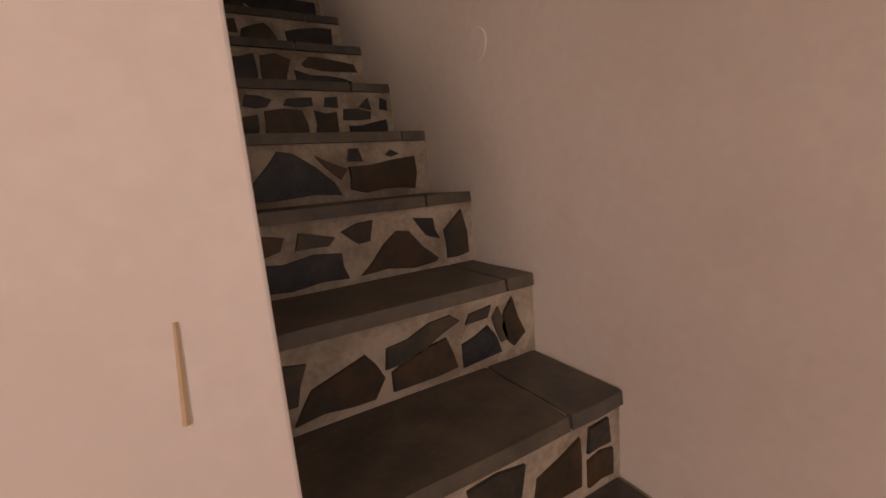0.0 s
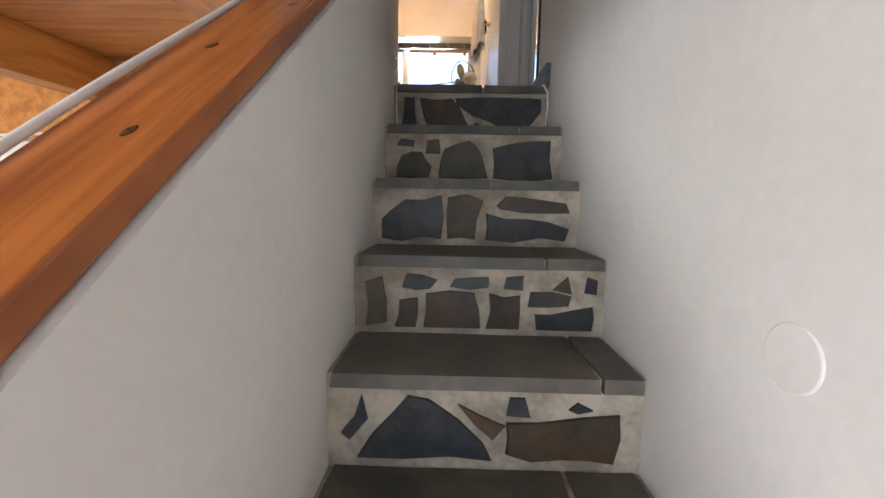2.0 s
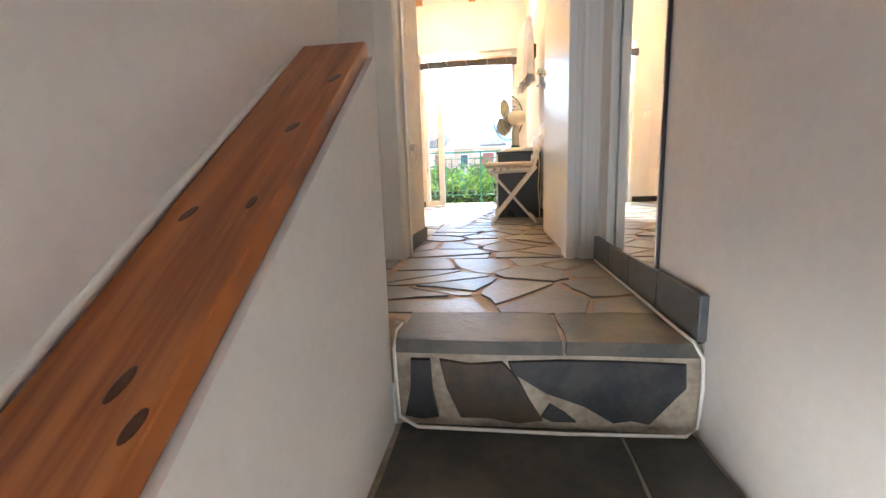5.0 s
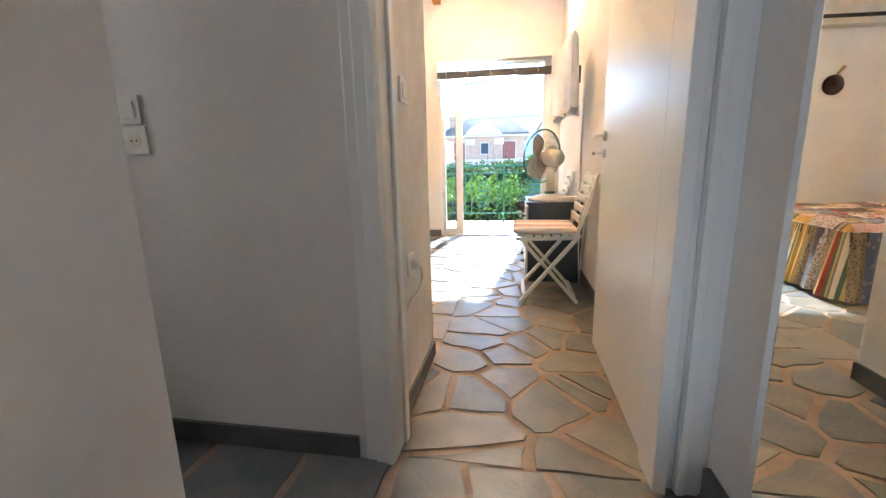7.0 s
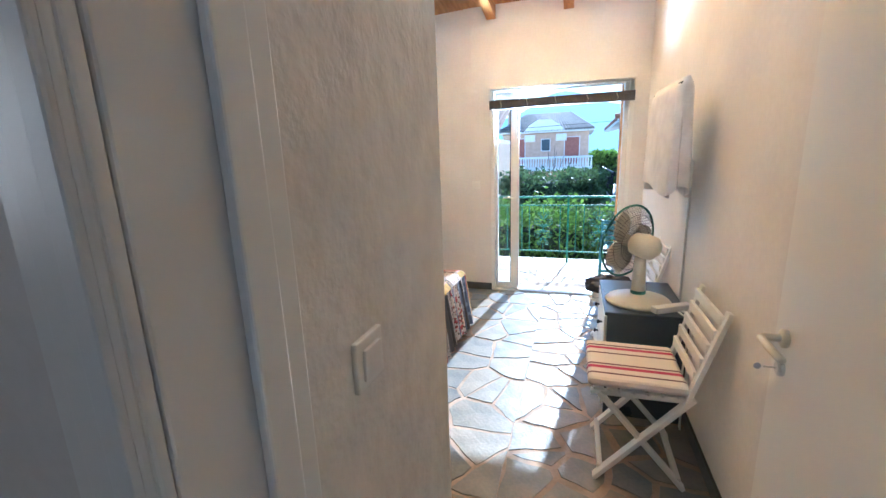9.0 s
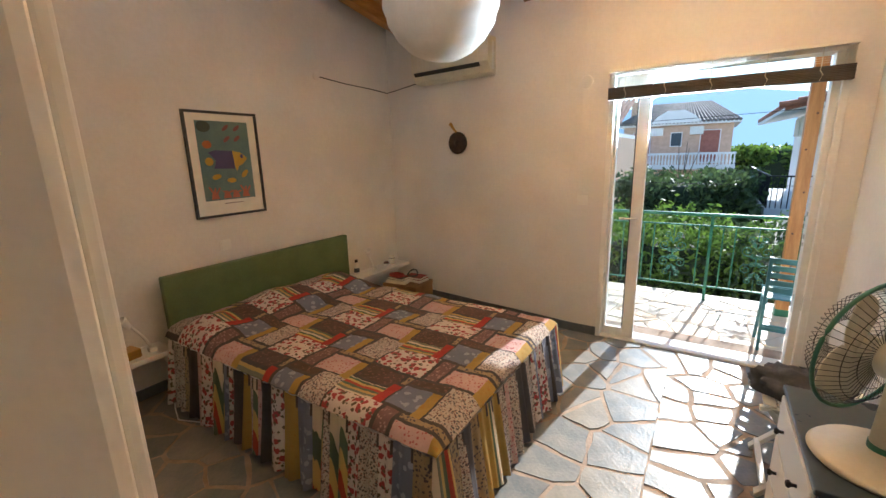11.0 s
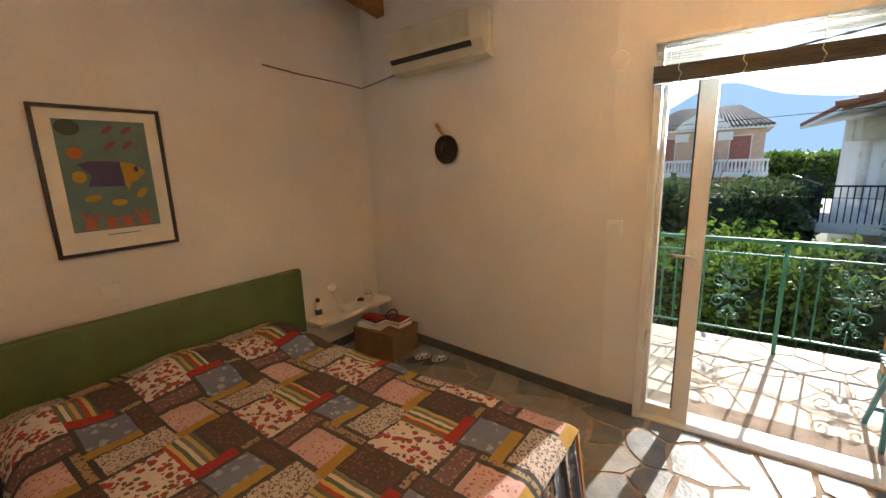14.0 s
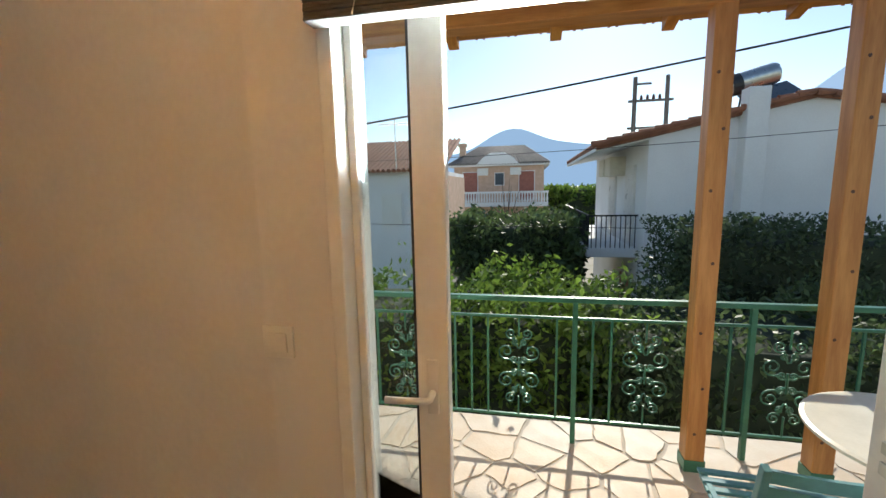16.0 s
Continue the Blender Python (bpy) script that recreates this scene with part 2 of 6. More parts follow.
def print_mat(name, ground, spot, scale, size, spot2=None):
    """Printed cotton: small motifs of one or two colours on a ground, with quilted relief."""
    m = mat(name, ground, [c * 0.85 for c in ground], 0.95, 0, 6, 150, 0.2)
    nt = m.node_tree
    n, ln = nt.nodes, nt.links.new
    bs = n["Principled BSDF"]
    co = n.new("ShaderNodeTexCoord")
    out = bs.inputs["Base Color"].links[0].from_socket
    for k, (col, sc) in enumerate(((spot, scale), (spot2, scale * 1.37))):
        if col is None:
            continue
        v, lt, mx = n.new("ShaderNodeTexVoronoi"), n.new("ShaderNodeMath"), n.new("ShaderNodeMix")
        nz, av = n.new("ShaderNodeTexNoise"), n.new("ShaderNodeVectorMath")
        nz.inputs["Scale"].default_value = sc * 1.7
        av.operation = "MULTIPLY_ADD"
        av.inputs[1].default_value = (0.6 / sc,) * 3
        ln(co.outputs["Object"], nz.inputs[0]), ln(nz.outputs["Color"], av.inputs[0]), ln(co.outputs["Object"], av.inputs[2])
        v.inputs["Scale"].default_value = sc
        ln(av.outputs[0], v.inputs[0])
        lt.operation, lt.inputs[1].default_value = "LESS_THAN", size * (0.8 if k else 1)
        ln(v.outputs["Distance"], lt.inputs[0])
        mx.data_type = "RGBA"
        mx.inputs[7].default_value = (*col, 1)
        ln(lt.outputs[0], mx.inputs[0]), ln(out, mx.inputs[6])
        out = mx.outputs[2]
    ln(out, bs.inputs["Base Color"])
    return m


def stripe_mat(name, cols, width, axis):
    """Woven stripes across one axis of the object."""
    m = mat(name, cols[0], cols[0], 0.95, 0, 6, 150, 0.25)
    nt = m.node_tree
    n, ln = nt.nodes, nt.links.new
    co, sep, mul, fr, ramp = n.new("ShaderNodeTexCoord"), n.new("ShaderNodeSeparateXYZ"), n.new("ShaderNodeMath"), n.new("ShaderNodeMath"), n.new("ShaderNodeValToRGB")
    ln(co.outputs["Object"], sep.inputs[0])
    mul.operation, mul.inputs[1].default_value = "MULTIPLY", 1 / (width * len(cols))
    fr.operation = "FRACT"
    ln(sep.outputs[axis], mul.inputs[0]), ln(mul.outputs[0], fr.inputs[0]), ln(fr.outputs[0], ramp.inputs[0])
    ramp.color_ramp.interpolation = "CONSTANT"
    el = ramp.color_ramp.elements
    for i, c in enumerate(cols):
        e = el[i] if i < 2 else el.new(i / len(cols))
        e.position, e.color = i / len(cols), (*c, 1)
    ln(ramp.outputs[0], n["Principled BSDF"].inputs["Base Color"])
    return m


# ---- helpers for shapes ----
def link_mesh(name, bm, material, parent=None, label="", smooth=False):
    bmesh.ops.recalc_face_normals(bm, faces=bm.faces)
    me = bpy.data.meshes.new(name)
    bm.to_mesh(me)
    bm.free()
    for m in (material if isinstance(material, list) else [material]):
        me.materials.append(m)
    if smooth:
        for p in me.polygons:
            p.use_smooth = True
    ob = new(name, me)
    if parent is not None:
        ob.parent = parent
    return tagged(ob, label)


part = link_mesh


def thing(name, loc, label, category, group="", rz=0):
    ob = new(name)
    ob.empty_display_size = 0.05
    ob.matrix_world = pose(*loc, 0, 0, rz)
    return tagged(ob, label, category, group)


def setting(name, bm, material, label, category="", smooth=False):
    return tagged(link_mesh(name, bm, material, None, label, smooth), label, category or name.split("_")[0], "", "structure")


def box(bm, x0, y0, z0, x1, y1, z1, bev=0.0, m=None):
    mt = Matrix.Translation(((x0 + x1) / 2, (y0 + y1) / 2, (z0 + z1) / 2)) @ Matrix.Diagonal((x1 - x0, y1 - y0, z1 - z0, 1))
    r = bmesh.ops.create_cube(bm, size=1, matrix=(m @ mt) if m else mt)
    if bev:
        es = list({e for v in r["verts"] for e in v.link_edges})
        bmesh.ops.bevel(bm, geom=es, offset=bev, segments=2, affect="EDGES", profile=0.5)
    return bm


def one_box(x0, y0, z0, x1, y1, z1, bev=0.0, m=None):
    return box(bmesh.new(), x0, y0, z0, x1, y1, z1, bev, m)


def tube(bm, pts, r, n=8, cap=True):
    """A round bar along a line of points."""
    pts = [Vector(p) for p in pts]
    rings = []
    for i, p in enumerate(pts):
        d = (pts[min(i + 1, len(pts) - 1)] - pts[max(i - 1, 0)]).normalized()
        u = d.cross(Vector((0, 0, 1)) if abs(d.z) < 0.95 else Vector((1, 0, 0))).normalized()
        w = d.cross(u)
        rr = r[i] if isinstance(r, (list, tuple)) else r
        rings.append([bm.verts.new(p + (u * math.cos(2 * math.pi * k / n) + w * math.sin(2 * math.pi * k / n)) * rr) for k in range(n)])
    for a, b in zip(rings, rings[1:]):
        for k in range(n):
            bm.faces.new((a[k], a[(k + 1) % n], b[(k + 1) % n], b[k]))
    if cap:
        bm.faces.new(rings[0]), bm.faces.new(rings[-1])
    return bm


def lathe(bm, prof, n=24, m=None):
    """A turned body from (radius, height) pairs."""
    rings = []
    for r, z in prof:
        ring = [bm.verts.new(Vector((max(r, 0.0004) * math.cos(2 * math.pi * k / n), max(r, 0.0004) * math.sin(2 * math.pi * k / n), z))) for k in range(n)]
        rings.append(ring)
    for a, b in zip(rings, rings[1:]):
        for k in range(n):
            bm.faces.new((a[k], a[(k + 1) % n], b[(k + 1) % n], b[k]))
    bm.faces.new(rings[0]), bm.faces.new(rings[-1])
    if m:
        bmesh.ops.transform(bm, matrix=m, verts=[v for r in rings for v in r])
    return bm


def prism(bm, pts, push, shrink=1.0):
    """A plate from a flat outline, pushed along a vector; shrink narrows the far face."""
    a = [bm.verts.new(p) for p in pts]
    c = sum((Vector(p) for p in pts), Vector()) / len(pts)
    b = [bm.verts.new(c + (Vector(p) - c) * shrink + Vector(push)) for p in pts]
    bm.faces.new(a), bm.faces.new(b)
    for i in range(len(a)):
        j = (i + 1) % len(a)
        bm.faces.new((a[i], a[j], b[j], b[i]))
    return bm


def clip_poly(poly, nx, ny, d):
    out = []
    for i, p in enumerate(poly):
        q = poly[(i + 1) % len(poly)]
        a, b = p[0] * nx + p[1] * ny - d, q[0] * nx + q[1] * ny - d
        if a <= 0:
            out.append(p)
        if (a < 0) != (b < 0):
            s = a / (a - b)
            out.append((p[0] + (q[0] - p[0]) * s, p[1] + (q[1] - p[1]) * s))
    return out


def crazy_cells(x0, y0, x1, y1, step, gap, rng):
    """Irregular stones that fill a rectangle, with joints of about gap."""
    seeds = []
    ny = max(1, round((y1 - y0) / step))
    nx = max(1, round((x1 - x0) / step))
    for i in range(nx):
        for j in range(ny):
            seeds.append((x0 + (i + 0.5 + rng.uniform(-0.62, 0.62)) * (x1 - x0) / nx, y0 + (j + 0.5 + rng.uniform(-0.62, 0.62)) * (y1 - y0) / ny))
    cells = []
    for a in seeds:
        poly = [(x0, y0), (x1, y0), (x1, y1), (x0, y1)]
        for b in seeds:
            dx, dy = b[0] - a[0], b[1] - a[1]
            l = math.hypot(dx, dy)
            if 0 < l < step * 3.2:
                g = gap * rng.uniform(0.25, 0.75)
                poly = clip_poly(poly, dx / l, dy / l, (a[0] + b[0]) / 2 * dx / l + (a[1] + b[1]) / 2 * dy / l - g)
                if len(poly) < 3:
                    break
        if len(poly) >= 3:
            area = abs(sum(p[0] * q[1] - q[0] * p[1] for p, q in zip(poly, poly[1:] + poly[:1]))) / 2
            if area > 0.002:
                cells.append(poly)
    return cells


def roughen(poly, rng, amount):
    """Break straight edges so that a stone looks split."""
    out = []
    for p, q in zip(poly, poly[1:] + poly[:1]):
        out.append(p)
        l = math.hypot(q[0] - p[0], q[1] - p[1])
        if l > 0.07:
            for s in ((0.5,) if l < 0.16 else (0.3, 0.66)):
                k = rng.uniform(-amount, amount)
                out.append((p[0] + (q[0] - p[0]) * s - (q[1] - p[1]) / l * k, p[1] + (q[1] - p[1]) * s + (q[0] - p[0]) / l * k))
    return out


def pave(parent, rect, step, gap, z, thick, material, seed, name="stone", rise=0.003):
    rng = random.Random(seed)
    for poly in crazy_cells(*rect, step, gap, rng):
        poly = roughen(poly, rng, 0.009)
        cx, cy = sum(p[0] for p in poly) / len(poly), sum(p[1] for p in poly) / len(poly)
        bm = bmesh.new()
        top = z + rng.uniform(-rise, rise)
        prism(bm, [(p[0] - cx, p[1] - cy, -thick) for p in poly], (0, 0, thick), 0.965)
        ob = part(name, bm, material, parent)
        ob.location = (cx, cy, top)


def leaves(name, pts, size, material, rng, spread=1.0):
    """Many small leaves, each a folded diamond, at the given points."""
    n = len(pts)
    a = rng.normal(size=(n, 3))
    a /= np.linalg.norm(a, axis=1)[:, None]
    b = np.cross(a, rng.normal(size=(n, 3)))
    b /= np.linalg.norm(b, axis=1)[:, None]
    s = size * rng.uniform(0.6, 1.4, size=(n, 1))
    v = np.stack([pts - a * s, pts + b * s * 0.45, pts + a * s, pts - b * s * 0.45], 1).reshape(-1, 3)
    me = bpy.data.meshes.new(name)
    me.from_pydata(v.tolist(), [], np.arange(4 * n).reshape(-1, 4).tolist())
    me.materials.append(material)
    return new(name, me)

# ---- structure ----
XR = 0.70          # face of the wall along stairs, hall and bedroom
XL = -3.12         # far wall of the bedroom, behind the bed
YW = 5.05          # wall with the balcony door
YD = 0.88          # wall with the bedroom door, hall side
NOSE = [(-0.115 - 0.268 * i, -0.222 * i) for i in range(10)]
LOW = -2.0         # lower floor

setting("wall_east", one_box(XR, -4.2, -2.3, 0.95, YW + 0.22, 4.4), PLASTER, "white plastered wall along stairs, hall and bedroom", "wall")
bm = bmesh.new()
box(bm, -0.75 - 0.22, YW, -0.1, -0.775, YW + 0.22, 3.4)
box(bm, 0.575, YW, -0.1, XR, YW + 0.22, 3.4)
box(bm, -0.775, YW, 2.14, 0.575, YW + 0.22, 3.4)
prism(bm, [(-0.97, YW, -0.1), (XL - 0.2, YW + 0.24, -0.1), (XL - 0.2, YW + 0.45, -0.1), (-0.97, YW + 0.22, -0.1)], (0, 0, 3.5))
setting("wall_north", bm, PLASTER, "cream plastered wall round the balcony door", "wall")
setting("wall_west", one_box(XL - 0.2, 1.6, -0.1, XL, YW + 0.4, 4.4), PLASTER, "cream plastered wall behind the bed", "wall")
setting("wall_south", one_box(XL, 1.66, -0.1, -1.95, 1.79, 4.4), PLASTER, "white plastered wall beside the wardrobe", "wall")
bm = bmesh.new()
box(bm, -1.95, YD, -0.1, -0.20, YD + 0.12, 4.4)
box(bm, -0.20, YD, 2.08, XR, YD + 0.12, 4.4)
setting("wall_hall", bm, PLASTER, "white plastered hall wall round the bedroom door", "wall")
bm = bmesh.new()
box(bm, -0.34, YD + 0.12, -0.1, -0.208, 1.625, 4.4, 0.006)
setting("wall_stub", bm, ROUGH_PLASTER, "roughly brushed white wall beside the bedroom door", "wall")
bm = bmesh.new()
box(bm, -1.32, -0.05, -0.1, -1.2, 0.1, 2.6)
box(bm, -1.32, 0.76, -0.1, -1.2, YD, 2.6)
box(bm, -1.32, 0.1, 2.05, -1.2, 0.76, 2.6)
setting("wall_hall_west", bm, PLASTER, "white plastered wall with a side doorway", "wall")
setting("wall_side_room", box(box(one_box(-2.6, -0.1, -0.1, -2.5, 1.1, 2.6), -2.5, -0.118, 0.12, -1.32, -0.1, 2.6), -2.5, YD, -0.1, -1.951, 1.1, 2.6), PLASTER, "pale wall of the side room", "wall")
setting("floor_side_room", one_box(-2.5, -0.018, -0.1, -1.2, YD, -0.004), SKIN, "reddish floor of the side room", "floor")
# the wall above the stair parapet, open below to the lower room
bm = bmesh.new()
box(bm, -0.30, -4.2, 0.0, -0.152, 0.10, 2.6)
box(bm, -1.32, -0.02, 0.0, -0.30, 0.10, 2.6)
setting("wall_stairwell", bm, PLASTER, "cream plastered wall over the open lower room", "wall")
# parapet along the stairs
bm = bmesh.new()
y0, y1 = -2.02, -0.12
zc = lambda y: -0.444 + 0.745 * (y + 1.56)
prism(bm, [(0, y0, LOW), (0, y1, LOW), (0, y1, zc(y1) - 0.002), (0, y0, zc(y0) - 0.002)], (-0.145, 0, 0))
setting("wall_parapet", bm, PLASTER, "white plastered parapet beside the stone stairs", "wall")
bm = one_box(-0.9, -2.140, LOW, 0.003, -2.022, -0.862, 0.004)
setting("wall_lower_pier", bm, PLASTER, "white plastered wall end with a faint brown drip", "wall")
bm = bmesh.new()
tube(bm, [(-0.072, -2.1402, -1.165), (-0.075, -2.1402, -1.21), (-0.078, -2.1402, -1.255)], [0.0022, 0.0030, 0.0036], 6)
tagged(link_mesh("drip_stain", bm, mat("drip", (0.60, 0.46, 0.30), None, 0.7), None), "dried brown drip on the white wall", "stain")

# lower room
bm = bmesh.new()
box(bm, -4.2, -4.2, LOW - 0.1, XR, NOSE[9][0] + 0.02, LOW)
box(bm, -4.2, NOSE[9][0], LOW - 0.1, -0.9, 0.0, LOW)
setting("floor_lower", bm, SKIN, "reddish floor of the lower room", "floor")
setting("wall_lower_west", one_box(-4.3, -4.3, LOW, -4.2, 0.1, 2.4), PLASTER, "cream wall of the lower room", "wall")
bm = bmesh.new()
box(bm, -4.2, -0.02, LOW, -0.32, 0.08, 0.0)
box(bm, -4.2, -0.12, 0.0, -1.32, -0.02, 2.4)
setting("wall_lower_north", bm, PLASTER, "cream wall under the hall", "wall")
# Unseen wall; its door and window gaps are made up for the lamps.
bm = bmesh.new()
box(bm, -4.2, -4.3, LOW, -3.0, -4.2, 2.4)
box(bm, -1.2, -4.3, LOW, -0.7, -4.2, 2.4)
box(bm, 0.5, -4.3, LOW, 0.95, -4.2, 2.4)
box(bm, -0.7, -4.3, 0.0, 0.5, -4.2, 2.4)
box(bm, -3.0, -4.3, LOW, -1.2, -4.2, -1.0)
box(bm, -3.0, -4.3, 0.0, -1.2, -4.2, 2.4)
setting("wall_lower_south", bm, PLASTER, "unseen white wall of the lower room, openings added for fill lamps", "wall")
bm = bmesh.new()
for i in range(34):
    box(bm, -4.2, -4.2 + i * 0.122, 0.082, -0.301, -4.2 + i * 0.122 + 0.118, 0.10, 0.003)
setting("ceiling_lower", bm, PLANK, "orange pine plank ceiling of the lower room", "ceiling")
for x in (-1.36, -2.36, -3.36):
    setting("beam_lower", one_box(x, -4.2, -0.10, x + 0.10, -0.135, 0.08, 0.004), BEAM, "varnished orange pine ceiling beam", "beam")
setting("beam_header", one_box(-4.2, -0.133, -0.268, -0.158, -0.022, 0.079, 0.005), BEAM, "deep varnished pine header beam under the hall", "beam")
setting("trim_board", one_box(-0.345, -4.2, -0.10, -0.155, -0.136, -0.002, 0.004), BEAM, "varnished pine plate under the stairwell wall", "board")
bm = tube(bmesh.new(), [(-4.1 + 0.2 * k, -0.139, -0.250 - 0.010 * math.sin(k * 1.3)) for k in range(20)], 0.006)
tagged(link_mesh("beam_cable", bm, PLASTIC, None, "", True), "white cable clipped along the header beam", "cable")

# upper ceilings
# Never in view; a flat white slab added to bounce light into the hall.
setting("ceiling_hall", one_box(-2.6, -4.3, 2.6, XR, YD, 2.7), PLASTER, "unseen white hall ceiling added for bounce light", "ceiling")
slope = 0.16
ce = lambda y: 2.90 + (YW - y) * slope
bm = bmesh.new()
for i in range(42):
    xa = XL - 0.1 + i * 0.095
    prism(bm, [(xa, YD, ce(YD)), (xa + 0.092, YD, ce(YD)), (xa + 0.092, YW + 0.45, ce(YW + 0.45)), (xa, YW + 0.45, ce(YW + 0.45))], (0, 0, 0.03))
setting("ceiling_bedroom", bm, BEAM, "sloping varnished pine plank ceiling", "ceiling")
for x in (-2.86, -2.14, -1.45, -0.76, -0.03, 0.6):
    yb = YW + (0.2 if x < -1 else 0) - 0.002
    bm = prism(bmesh.new(), [(x - 0.045, YD + 0.125, ce(YD + 0.125) - 0.002), (x - 0.045, yb, ce(yb) - 0.002), (x - 0.045, yb, ce(yb) - 0.13), (x - 0.045, YD + 0.125, ce(YD + 0.125) - 0.13)], (0.09, 0, 0))
    setting("beam_bedroom", bm, BEAM, "varnished orange pine rafter", "beam")

# baseboards
bm = bmesh.new()
prism(bm, [(-0.97, YW - 0.012, 0), (XL, YW + 0.207, 0), (XL, YW + 0.225, 0), (-0.97, YW + 0.002, 0)], (0, 0, 0.075))
box(bm, -0.97, YW - 0.012, 0, -0.775, YW, 0.075)
box(bm, XL, 2.0, 0, XL + 0.012, YW + 0.18, 0.075)
box(bm, 0.575, YW - 0.012, 0, XR, YW, 0.075)
box(bm, XR - 0.012, YD + 0.14, 0, XR, YW - 0.012, 0.075)
box(bm, -0.208, YD + 0.14, 0, -0.196, 1.625, 0.075)
box(bm, -1.2, YD - 0.012, 0, -0.3, YD, 0.075)
setting("baseboard", bm, BASE, "dark slate baseboard", "baseboard")
bm = bmesh.new()
for i in range(4):
    box(bm, XR - 0.02, -0.11 + i * 0.24, 0, XR, -0.11 + i * 0.24 + 0.236, 0.105, 0.003)
setting("baseboard_hall", bm, BASE, "thick grey slate baseboard in the hall", "baseboard")

# ---- stone stairs ----
stairs = thing("stairs", (0, 0, LOW), "dark slate stairs with cream mortar and mosaic risers", "stairs")
stairs["kind"] = "structure"


def local(p):
    return (p[0], p[1], p[2] - LOW)


for i, (y, z) in enumerate(NOSE[:9]):
    part("step", one_box(0.001, y + 0.012, 0, XR - 0.001, y + 0.2795 if i else 0.088, z - 0.005 - LOW), MORTAR, stairs, "" if i else "cream mortar riser")
rng = random.Random(4)
for i, (y, z) in enumerate(NOSE[:9]):
    back_y = y + 0.28 if i else y + 0.2
    cuts = [0.008, 0.53 if i % 2 else 0.40, XR - 0.008] if i not in (4, 6) else [0.008, 0.60, XR - 0.008]
    for a, b in zip(cuts, cuts[1:]):
        out = roughen([(a + 0.003, y - 0.006), (b - 0.003, y - 0.006), (b - 0.003, back_y), (a + 0.003, back_y)], rng, 0.004)
        bm = prism(bmesh.new(), [(p[0], p[1], z - 0.032 - LOW) for p in out], (0, 0, 0.032), 0.985)
        part("tread", bm, TREAD, stairs)
D, N, G = RISER_DARK, RISER_BROWN, RISER_GREY
